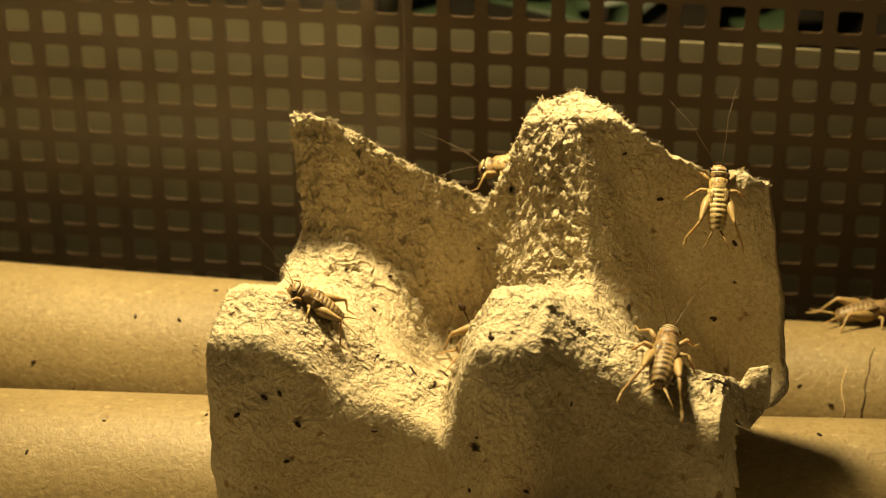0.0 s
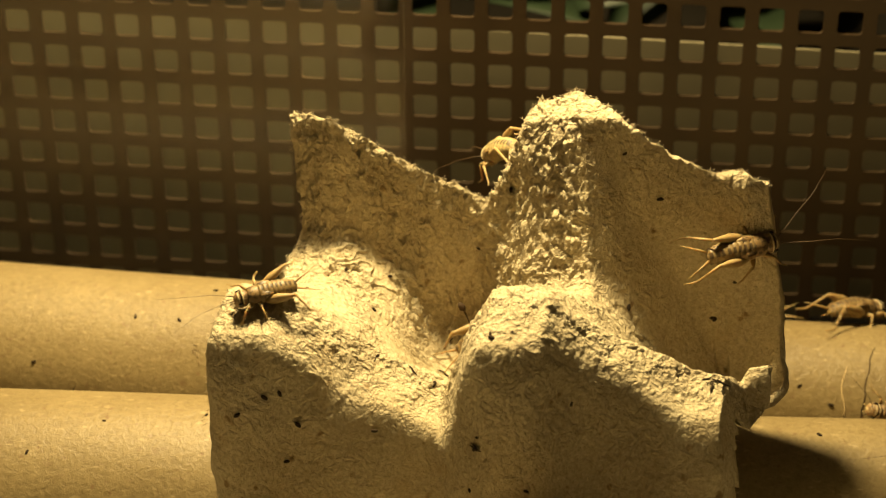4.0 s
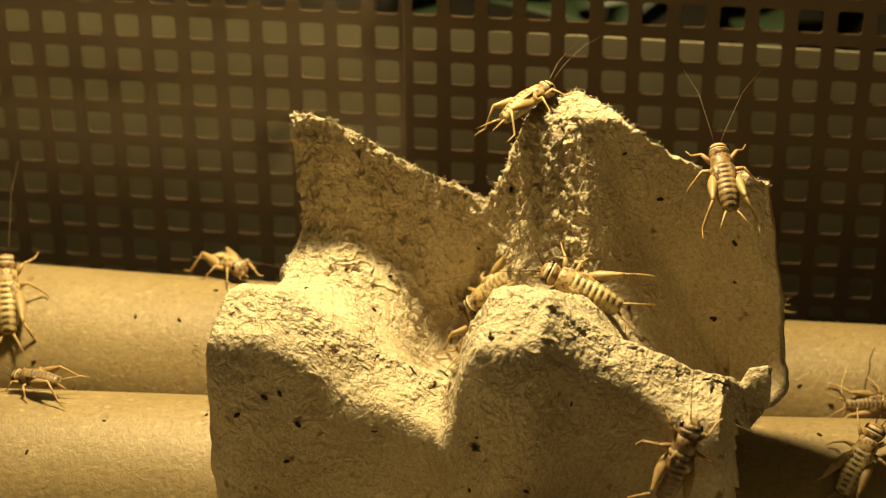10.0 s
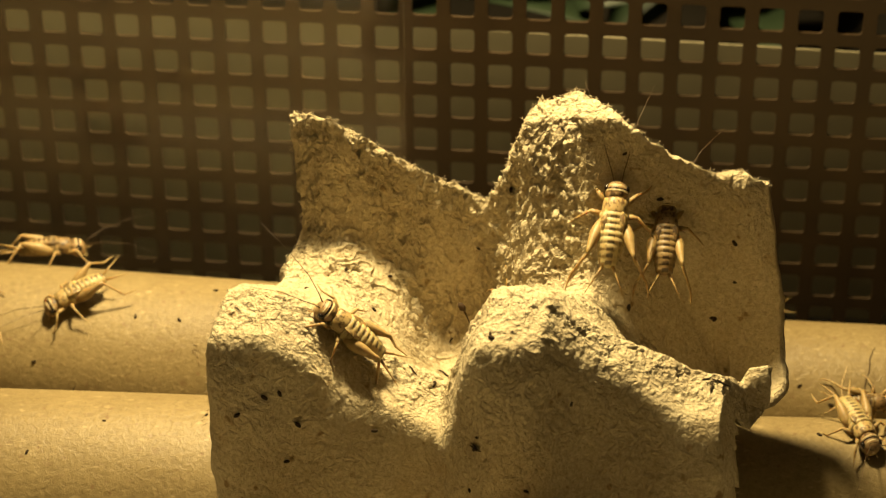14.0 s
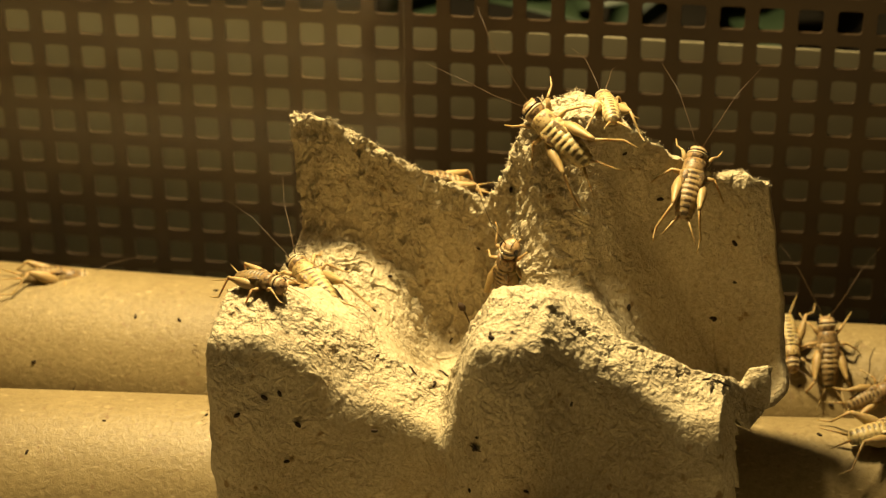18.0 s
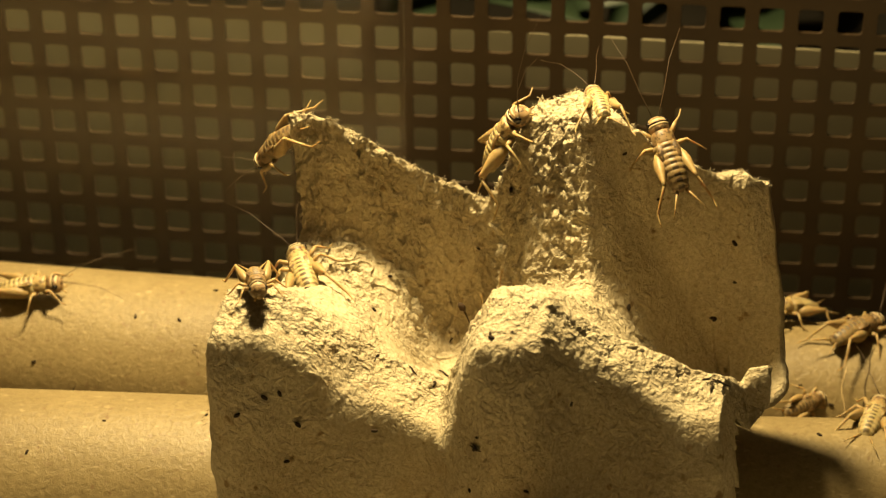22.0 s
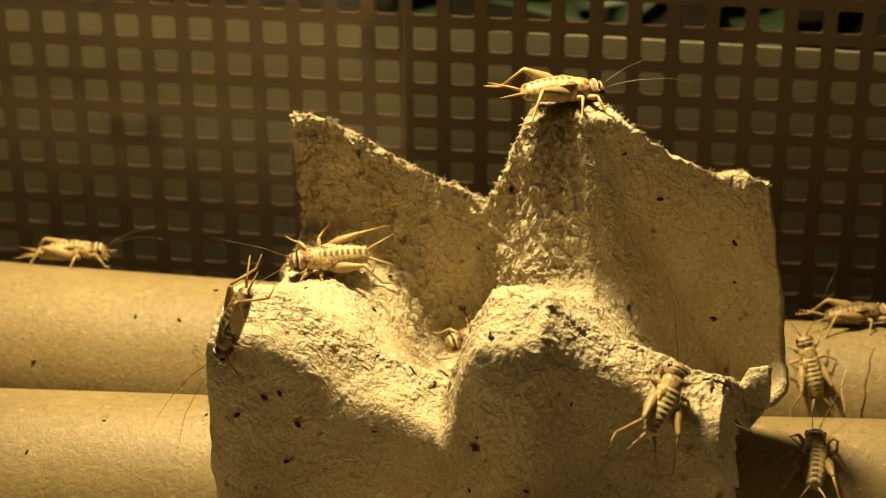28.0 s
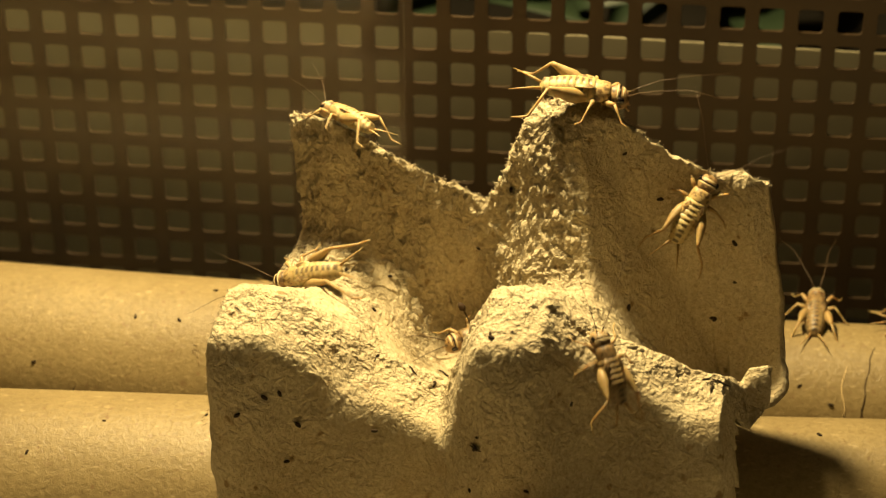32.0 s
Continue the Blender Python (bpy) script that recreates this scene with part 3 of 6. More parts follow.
rng = random.Random(5)
PELLETS_CARTON = [
    ((-18.4, -27.6, 47.3), (0.10, -0.97, 0.20)),
    ((-20.8, -28.1, 46.7), (0.19, -0.94, 0.28)),
    ((-15.6, -28.2, 41.9), (0.16, -0.96, 0.24)),
    ((-17.4, -29.7, 35.6), (0.22, -0.96, 0.20)),
    ((-3.8, -25.3, 39.5), (0.25, -0.90, 0.36)),
    ((-13.4, 9.9, 47.2), (0.32, -0.76, 0.57)),
    ((-18.2, -1.9, 50.5), (-0.19, 0.03, 0.98)),
    ((-8.0, 4.1, 43.1), (0.77, -0.05, 0.63)),
    ((-4.6, -15.0, 46.9), (0.47, -0.33, 0.82)),
    ((4.6, -14.9, 41.9), (0.32, -0.46, 0.83)),
    ((15.0, -29.2, 62.0), (-0.43, -0.39, 0.81)),
    ((8.3, 20.0, 46.7), (0.17, -0.97, 0.17)),
    ((12.2, -32.2, 34.2), (-0.79, -0.61, 0.02)),
    ((39.4, 13.8, 62.2), (0.15, -0.99, -0.05)),
    ((33.2, 13.5, 70.7), (0.01, -1.00, 0.02)),
    ((49.6, 14.6, 38.6), (0.04, -1.00, 0.05)),
    ((35.1, 5.3, 45.7), (0.66, -0.56, 0.50)),
    ((14.1, 18.1, 60.0), (-0.44, -0.86, 0.26)),
    ((-25.1, -29.0, 43.6), (-0.13, -0.99, 0.09)),
    ((52.3, 14.0, 54.3), (-0.26, -0.96, -0.12)),
    ((21.4, -36.9, 38.4), (0.01, -0.98, 0.20)),
    ((27.7, -32.5, 52.3), (0.29, -0.91, 0.28)),
    # these two put in the dark of shaded pits in the front crease
    ((13.4, -32.5, 44.8), (-0.81, -0.59, 0.07)),
    ((13.0, -32.3, 42.4), (-0.74, -0.66, 0.13)),
    ((15.2, -29.8, 61.8), (-0.26, -0.53, 0.81)),
    ((-13.5, 9.8, 47.2), (0.29, -0.74, 0.61)),
    ((-6.6, 14.4, 43.4), (0.74, -0.33, 0.59)),
    ((49.9, 14.5, 38.4), (0.01, -1.00, 0.02)),
    ((39.6, 13.8, 62.3), (0.12, -0.99, -0.06)),
    ((52.8, 14.6, 46.1), (-0.13, -0.99, 0.04)),
]
PELLETS_TUBE = [
    ((-48.6, 29.5, 21.4), (-0.01, -0.41, 0.91)),
    ((-43.2, 37.7, 23.0), (-0.00, 0.05, 1.00)),
    ((-65.5, -14.3, 22.1), (0.02, -0.50, 0.87)),
    ((-53.6, -7.2, 24.4), (0.00, -0.10, 0.99)),
    ((64.1, 34.5, 13.3), (0.01, -0.67, 0.74)),
    ((66.9, 33.5, 12.3), (0.01, -0.73, 0.69)),
    ((72.8, 31.6, 9.8), (0.01, -0.82, 0.57)),
    ((-36.4, -3.8, 24.5), (0.01, -0.05, 1.00)),
    ((-57.0, 29.8, 21.4), (-0.01, -0.40, 0.92)),
    ((-75.2, 22.7, 14.7), (-0.03, -0.85, 0.53)),
    ((69.5, 12.2, 16.9), (0.01, -0.09, 1.00)),
]
# husk; the two near x = 13 draw shaded pits as dark slivers
SLIVERS = [
    ((13.2, -32.6, 42.7), (-0.75, -0.65, 0.12)),
    ((-5.0, -16.1, 46.5), (0.60, -0.23, 0.76)),
    ((3.5, 9.4, 27.0), (0.51, -0.30, 0.81)),
    ((49.1, -22.7, 50.2), (0.17, -0.37, 0.91)),
    ((1.0, -14.3, 44.0), (0.35, -0.39, 0.85)),
    ((-67.5, 20.5, 10.5), (-0.03, -0.94, 0.35)),
    ((49.2, -21.8, 50.5), (0.17, -0.45, 0.88)),
    ((50.5, -21.6, 50.3), (0.22, -0.26, 0.94)),
    ((48.2, -21.5, 50.7), (-0.04, -0.33, 0.94)),
    ((13.1, -32.5, 43.1), (-0.80, -0.59, 0.12)),
    ((4.1, 16.2, 29.9), (-0.14, -0.86, 0.48)),
]
for place, normal in PELLETS_CARTON:
    rest_on("dropping", pellet_mesh, place, normal, rng.uniform(0, 180), rng.uniform(0.6, 1.05), "tiny dark brown cricket dropping on the egg carton, a few standing for shaded pits", "dropping", "droppings")
for place, normal in PELLETS_TUBE:
    rest_on("dropping", pellet_mesh, place, normal, rng.uniform(0, 180), rng.uniform(0.5, 0.9), "tiny dark brown cricket dropping on a cardboard tube", "dropping", "droppings")
for place, normal in SLIVERS:
    rest_on("husk_sliver", sliver_mesh, place, normal, rng.uniform(0, 180), rng.uniform(0.8, 1.2), "thin dark sliver on the pulp, for husk and for shaded pits", "husk", "husk slivers")

# a dark dry stalk with a knob leaning in the bowl of the carton
stalk = tagged(new("dry_stalk"), "dark dry stalk with a flattened knob leaning in the carton", "stalk")
stalk.matrix_world = pose(0.0086, 0.0133, 0.0321, 0, 0, 0)
part("stem", limb([(0, 0, 0), (-0.6, -0.3, 2.2), (-1.4, -0.2, 4.4), (-2.2, 0.1, 6.0)], [0.13, 0.12, 0.12, 0.16], 6), STALK, stalk)
part("knob", limb([(-2.0, 0.1, 5.7), (-2.3, 0.1, 6.2), (-2.8, 0.2, 6.9), (-3.1, 0.2, 7.2)], [0.2, 0.62, 0.55, 0.15], 8), STALK, stalk)


# ---- crack in the back tube, frayed fibres of the carton ----
def on_tube(a, b, r, x, angle, lift=0.00005):
    c = Vector(along(a, b, x))
    return c + Vector((0, -math.sin(radians(angle)), math.cos(radians(angle)))) * (r + lift)


crack = [on_tube(NEXT_UP_A, NEXT_UP_B, SMALL_R, 0.0785 + 0.0020 * (k / 12) ** 2 + 0.0002 * math.sin(k * 1.7), 78 - 66 * k / 12) for k in range(13)]
crack_part = part("crack", sweep(crack, [0.00006] + [0.00013] * 11 + [0.00004], 5), STALK, tube_back_next, "thin dark crack in the kraft paper")
SCUFF = plain_material("pale_scuff", (0.50, 0.38, 0.20), (0.62, 0.48, 0.27), 400, 0.8, 0.2)
for x, a0, a1 in ((0.0750, 70, 30), (0.0835, 75, 25), (0.0860, 60, 20)):
    part("scuff", sweep([on_tube(NEXT_UP_A, NEXT_UP_B, SMALL_R, x + 0.0004 * math.sin(k), a0 + (a1 - a0) * k / 8) for k in range(9)], [0.00003] + [0.00010] * 7 + [0.00003], 4), SCUFF, tube_back_next, "pale scuff")

STAIN = plain_material("brown_scratch", (0.13, 0.085, 0.04), (0.18, 0.12, 0.058), 400, 0.8, 0.2)
for a, b, rad, owner, marks in (
    (UP_A, UP_B, BACK_R, tube_back, ((-0.0452, 40, -0.0443, 41), (-0.0454, 42, -0.0449, 46), (-0.0447, 45, -0.0440, 48), (-0.0441, 49, -0.0436, 53), (-0.0450, 43, -0.0441, 44))),
    (LOW_A, LOW_B, BIG_R, tube_front, ((-0.0368, -4, -0.0358, -7), (-0.0372, 2, -0.0363, 0), (-0.0370, 5, -0.0360, 3), (-0.0366, 8, -0.0355, 7))),
    (NEXT_LOW_A, NEXT_LOW_B, SMALL_R, tube_front_next, ((0.0700, 15, 0.0712, 13), (0.0765, 30, 0.0758, 34), (0.0735, 4, 0.0740, 9))),
):
    for x0, a0, x1, a1 in marks:
        line = [on_tube(a, b, rad, x0 + (x1 - x0) * k / 4, a0 + (a1 - a0) * k / 4 + 0.4 * math.sin(2 * k), 0.00002) for k in range(5)]
        part("scratch", sweep(line, [0.00002, 0.00007, 0.00008, 0.00006, 0.00002], 4), STAIN, owner, "small brown scratch")


def build_fibres():
    """Loose paper fibres standing off the torn rim and the ridges."""
    me = egg_carton.data
    n = len(me.vertices) // 2
    w = 561
    r = random.Random(11)
    pieces = []
    picks = []
    for k in range(900):
        side = r.random()
        if side < 0.45:
            picks.append((r.randrange(0, n // w) * w + w - 1, 1.0))
        elif side < 0.62:
            picks.append((r.randrange(180, w), 1.0))
        elif side < 0.8:
            picks.append(((n // w - 1) * w + r.randrange(150, w), 1.0))
        else:
            picks.append((r.randrange(n), 0.7))
    for i, size in picks:
        v = me.vertices[i]
        p, nv = v.co.copy(), v.normal
        d = (nv + Vector((r.uniform(-1, 1), r.uniform(-1, 1), r.uniform(-0.6, 1)))).normalized()
        e = (d * 0.3 + Vector((r.uniform(-1, 1), r.uniform(-1, 1), r.uniform(-1, 0.4)))).normalized()
        ln = r.uniform(0.0003, 0.0009) * size
        pieces.append(sweep([p - nv * 0.0001, p + d * ln * 0.5, p + d * ln * 0.5 + e * ln * 0.6], [0.000045, 0.00004, 0.00002], 3, close=False))
    return join(*pieces)


fibres = part("fibre_fringe", build_fibres(), PULP, egg_carton, "loose paper fibres along the torn rim")
fibres["kind"] = "stuff"

# ---- dark plant behind the board ----
def leaf_shape(length, width):
    verts, faces = [], []
    for i in range(9):
        t = i / 8
        hw = width * math.sin(math.pi * min(1, t * 0.93 + 0.04)) ** 0.8
        y = length * t
        z = -0.25 * length * t * t
        for dz in (0.0, -0.0004):
            verts += [(-hw, y, z + 0.15 * hw + dz), (0, y, z + dz), (hw, y, z + 0.15 * hw + dz)]
    for i in range(8):
        a, b = i * 6, i * 6 + 6
        faces += [(a, a + 1, b + 1, b), (a + 1, a + 2, b + 2, b + 1), (a + 4, a + 3, b + 3, b + 4), (a + 5, a + 4, b + 4, b + 5), (a, b, b + 3, a + 3), (a + 2, a + 5, b + 5, b + 2)]
    faces += [(0, 3, 4, 1), (1, 4, 5, 2), (48, 49, 52, 51), (49, 50, 53, 52)]
    return verts, faces


plant = tagged(new("potted_plant"), "dim green leafy plant standing behind the mesh wall", "plant")
plant.matrix_world = pose(0.06, 0.19, 0.0)
part("stem", limb([(0, 0, 0), (2, 3, 20), (-2, 0, 45)], [1.5, 1.2, 0.6], 8), LEAF, plant)
lr = random.Random(3)
for k in range(44):
    leaf = part("leaf", leaf_shape(lr.uniform(0.025, 0.04), lr.uniform(0.006, 0.010)), LEAF, plant)
    leaf.matrix_basis = pose(lr.uniform(-0.09, 0.12), lr.uniform(-0.03, 0.03), lr.uniform(0.0, 0.045), lr.uniform(10, 50), lr.uniform(-20, 20), lr.uniform(0, 360))


# ---- the crickets, each with its own size ----
PALE = build_cricket(SHELL, SADDLE)
DARK = build_cricket(SHELL_DARK, SADDLE_DARK)
crickets = {}
for key, size, dark, label in (
    ("A", 0.808, 1, "small brown cricket that climbs from the carton down to a tube"),
    ("B", 1.077, 0, "straw-coloured cricket with banded abdomen clambering over the carton"),
    ("C", 0.885, 0, "tan cricket climbing about the back posts of the carton"),
    ("D", 1.038, 1, "brown mottled cricket with long cerci climbing round the carton"),
    ("H", 1.000, 1, "dark-headed cricket tucked in the bowl of the carton"),
    ("N", 1.154, 0, "large straw-coloured cricket climbing to the top of a carton post"),
    ("P", 1.077, 1, "brown mottled cricket on the shaded back post"),
    ("U", 0.962, 1, "brown cricket running across the carton"),
    ("V", 1.000, 0, "tan mottled cricket climbing up the shaded side of the carton"),
    ("W", 0.923, 1, "dark brown cricket running up the front post"),
    ("X", 0.846, 1, "small brown striped cricket on the front corner post"),
    ("I", 1.000, 0, "tan cricket walking along the top of the back tube"),
    ("K", 1.038, 1, "brown striped cricket on the crest of the back tube"),
    ("L", 1.231, 0, "pale cricket clinging across the back tube"),
    ("Z", 1.038, 0, "pale straw-coloured cricket standing on the back tube"),
    ("E", 1.038, 1, "brown mottled cricket on the back tube beside the carton"),
    ("F", 0.923, 0, "tan cricket at the mesh beside the carton"),
    ("G", 0.923, 0, "tan cricket scrambling over the back tube"),
    ("J", 0.846, 1, "brown cricket in the groove between the tubes"),
    ("M", 1.077, 0, "pale cricket on the front tube beside the carton"),
):
    source = DARK if dark else PALE
    first = source.get("used") is None
    source["used"] = 1
    ob = source if first else copy_thing(source, pose(0, 0, 0))
    ob.scale = (size, size, size)
    crickets[key] = tagged(ob, label, "cricket", "crickets")
for ob in (PALE, DARK):
    del ob["used"]


SWING = {"fore_leg": 20, "middle_leg": 17, "hind_leg": 11}


def run(key, rows):
    """Keys a cricket's way; while it moves its legs step, and its feelers sway."""
    ob = crickets[key]
    walk(ob, rows)
    r = random.Random(ord(key))
    busy = [(a[0], b[0]) for a, b in zip(rows, rows[1:]) if (a[1].translation - b[1].translation).length > 0.0025 * max(0.4, b[0] - a[0])]
    for i, p in enumerate(ob.children):
        kind = p.name.split(".")[0]
        at = p.location.copy()
        if kind in SWING:
            keys = [(0.0, 0.0)]
            sign = 1 if i % 2 else -1
            for a, b in busy:
                steps = max(2, int((b - a) / 0.11))
                if a > keys[-1][0] + 0.05:
                    keys.append((a, 0.0))
                for k in range(1, steps):
                    keys.append((a + (b - a) * k / steps, SWING[kind] * sign * (1 if k % 2 else -1) * r.uniform(0.6, 1.0)))
            if keys[-1][0] < 31.9:
                keys.append((min(32.0, keys[-1][0] + 0.1), 0.0))
            if keys[-1][0] < 32.0:
                keys.append((32.0, 0.0))
            rest = r.uniform(-7, 7)
            walk(p, [(t, pose(*at, 0, 0, rest + a)) for t, a in keys])
        elif kind == "antenna":
            walk(p, [(2.0 * k, pose(*at, r.uniform(-12, 12), r.uniform(-16, 10), r.uniform(-16, 16))) for k in range(17)])


def motions():
    run("A", [
        (0.00, pose(-0.01509, -0.01518, 0.05551, -6.9, -36.7, -176.2)),
        (0.60, pose(-0.01517, -0.01548, 0.05579, -2.7, -35.9, -176.1)),
        (1.00, pose(-0.01812, -0.01383, 0.05686, -27.7, -36.8, -132.4)),
        (1.50, pose(-0.01838, -0.01439, 0.05739, -25.7, -34.5, -127.8)),
        (1.75, pose(-0.02000, -0.00496, 0.05191, -12.9, -8.0, -171.2)),
        (2.00, pose(-0.01952, -0.01159, 0.05633, -21.4, -29.5, -106.4)),
        (2.60, pose(-0.01952, -0.01159, 0.05633, -21.4, -29.5, -106.4)),
        (3.00, pose(-0.02160, -0.01723, 0.05886, -27.5, 5.1, -155.8)),
        (3.50, pose(-0.02160, -0.01723, 0.05886, -27.5, 5.1, -155.8)),
        (5.20, pose(-0.02347, -0.02328, 0.05899, -15.0, 23.3, -161.2)),
        (5.50, pose(-0.02391, -0.02410, 0.05886, -47.5, 58.7, 142.6)),
        (5.75, pose(-0.02456, -0.02395, 0.05826, 32.1, 53.2, -127.1)),
        (6.00, pose(-0.02524, -0.02363, 0.05756, 51.4, 13.8, -94.8)),
        (6.50, pose(-0.02628, -0.02628, 0.05465, 53.1, 23.7, -90.7)),
        (7.00, pose(-0.02827, -0.02593, 0.04535, -14.9, 80.3, -168.5)),
        (7.25, pose(-0.03278, -0.01623, 0.03499, 2.2, 32.6, -146.7)),
        (7.50, pose(-0.03713, -0.00714, 0.02507, 0.4, -15.6, -140.8)),
        (7.75, pose(-0.04260, -0.00499, 0.02505, 1.1, 7.9, -177.1)),
        (8.00, pose(-0.04888, -0.00246, 0.02461, 2.7, -1.9, -165.1)),
        (8.50, pose(-0.05879, -0.00246, 0.02544, -14.2, 9.7, 177.0)),
        (9.00, pose(-0.06743, 0.00114, 0.02491, -5.5, 8.8, 161.3)),
        (11.50, pose(-0.06743, 0.00114, 0.02491, -5.5, 8.8, 161.3)),
        (12.00, pose(-0.07873, 0.02048, 0.01080, -66.3, 1.9, 178.8)),
        (12.10, pose(-0.07975, 0.01060, 0.01673, -25.9, 1.7, -178.8)),
        (12.20, pose(-0.08077, 0.00071, 0.02267, 14.4, 0.0, -177.1)),
        (12.40, pose(-0.08826, -0.00225, 0.02395, 7.5, -0.4, -174.9)),
        (12.60, pose(-0.09614, -0.00415, 0.02443, 3.8, -0.5, -173.1)),
        (32.00, pose(-0.09614, -0.00415, 0.02443, 3.8, -0.5, -173.1)),
    ])
    run("B", [
        (0.00, pose(0.01380, 0.03530, 0.05280, 4.0, 12.0, 171.0)),
        (0.80, pose(0.01380, 0.03530, 0.05280, 4.0, 12.0, 171.0)),
        (1.00, pose(0.01300, 0.03530, 0.05290, 4.0, 12.0, 171.0)),
        (1.50, pose(0.00950, 0.03466, 0.05316, 5.7, 11.3, -179.6)),
        (2.00, pose(0.00832, 0.03528, 0.05327, 3.8, 12.0, 171.2)),
        (2.50, pose(0.00914, 0.03578, 0.05338, 4.0, 12.0, 172.0)),
        (3.00, pose(0.01229, 0.03365, 0.05725, -37.9, 33.9, 119.1)),
        (6.00, pose(0.01230, 0.03381, 0.05730, -38.0, 36.3, 119.9)),
        (6.17, pose(0.01168, 0.03184, 0.05747, 4.7, 51.6, -173.7)),
        (6.33, pose(0.01105, 0.02988, 0.05763, 40.0, 30.1, -114.0)),
        (6.50, pose(0.01043, 0.02791, 0.05780, 42.5, -3.5, -77.6)),
        (7.00, pose(0.01233, 0.02061, 0.05724, 72.0, -1.2, -53.6)),
        (7.50, pose(0.01465, 0.01608, 0.05625, 72.0, 11.3, -57.6)),
        (8.00, pose(0.01617, 0.01212, 0.05707, 106.3, 63.4, -5.1)),
        (8.50, pose(0.01791, 0.00902, 0.05509, 67.7, 17.0, -67.2)),
        (9.00, pose(0.01843, 0.00778, 0.05421, 67.2, 16.3, -74.5)),
        (9.40, pose(0.01843, 0.00778, 0.05421, 67.2, 16.3, -74.5)),
        (9.55, pose(0.01746, 0.00840, 0.05220, 41.8, 64.5, -90.2)),
        (9.70, pose(0.01638, 0.01059, 0.04919, 90.0, 120.9, -33.9)),
        (10.00, pose(0.01280, 0.01630, 0.04020, -29.6, 41.8, -177.1)),
        (10.50, pose(0.01009, 0.01872, 0.03377, -29.6, 41.8, -177.1)),
        (11.00, pose(0.00842, 0.01697, 0.03223, -40.3, 51.9, 166.5)),
        (11.50, pose(0.00736, 0.01650, 0.03126, -26.5, 47.4, -169.7)),
        (12.00, pose(0.00475, 0.01523, 0.03001, -14.1, 32.1, -148.6)),
        (12.50, pose(-0.00114, 0.00681, 0.03371, -52.9, -10.1, -134.1)),
        (13.00, pose(-0.00438, -0.01489, 0.04829, -29.1, -31.8, -164.8)),
        (13.50, pose(-0.00708, -0.01569, 0.04998, -29.0, -37.1, -172.5)),
        (14.00, pose(-0.00974, -0.01645, 0.05170, -25.0, -42.4, -179.4)),
        (14.50, pose(-0.00974, -0.01645, 0.05170, -25.0, -42.4, -179.4)),
        (16.50, pose(-0.01440, -0.01092, 0.05267, 23.2, 2.0, 135.3)),
        (17.00, pose(-0.01555, -0.00643, 0.05180, 20.2, -6.3, 136.1)),
        (18.00, pose(-0.01792, 0.00339, 0.04719, -13.4, -7.5, 129.0)),
        (18.60, pose(-0.01980, 0.00698, 0.04682, -19.1, -5.4, 110.9)),
        (23.30, pose(-0.01980, 0.00698, 0.04682, -19.1, -5.4, 110.9)),
        (24.00, pose(-0.01981, 0.00965, 0.04748, -11.8, -19.2, 101.0)),
        (24.25, pose(-0.01954, 0.01232, 0.04878, -8.6, -55.4, 97.2)),
        (24.50, pose(-0.01933, 0.01530, 0.04989, 101.8, -85.7, -13.7)),
        (25.00, pose(-0.01830, 0.01458, 0.05275, -6.9, -52.4, 93.8)),
        (25.50, pose(-0.02024, 0.01320, 0.04856, -18.0, -17.6, 106.7)),
        (27.20, pose(-0.01813, 0.01028, 0.04859, -33.3, -13.0, 156.8)),
        (27.50, pose(-0.01796, 0.01083, 0.04793, -39.7, 1.0, -156.4)),
        (28.00, pose(-0.01649, 0.01062, 0.04804, -36.9, 3.4, -167.8)),
        (28.40, pose(-0.01736, 0.00836, 0.04679, -25.4, 13.7, -160.9)),
        (31.70, pose(-0.01736, 0.00836, 0.04679, -25.4, 13.7, -160.9)),
        (32.00, pose(-0.01804, 0.00410, 0.04831, -36.5, 24.4, 163.9)),
    ])
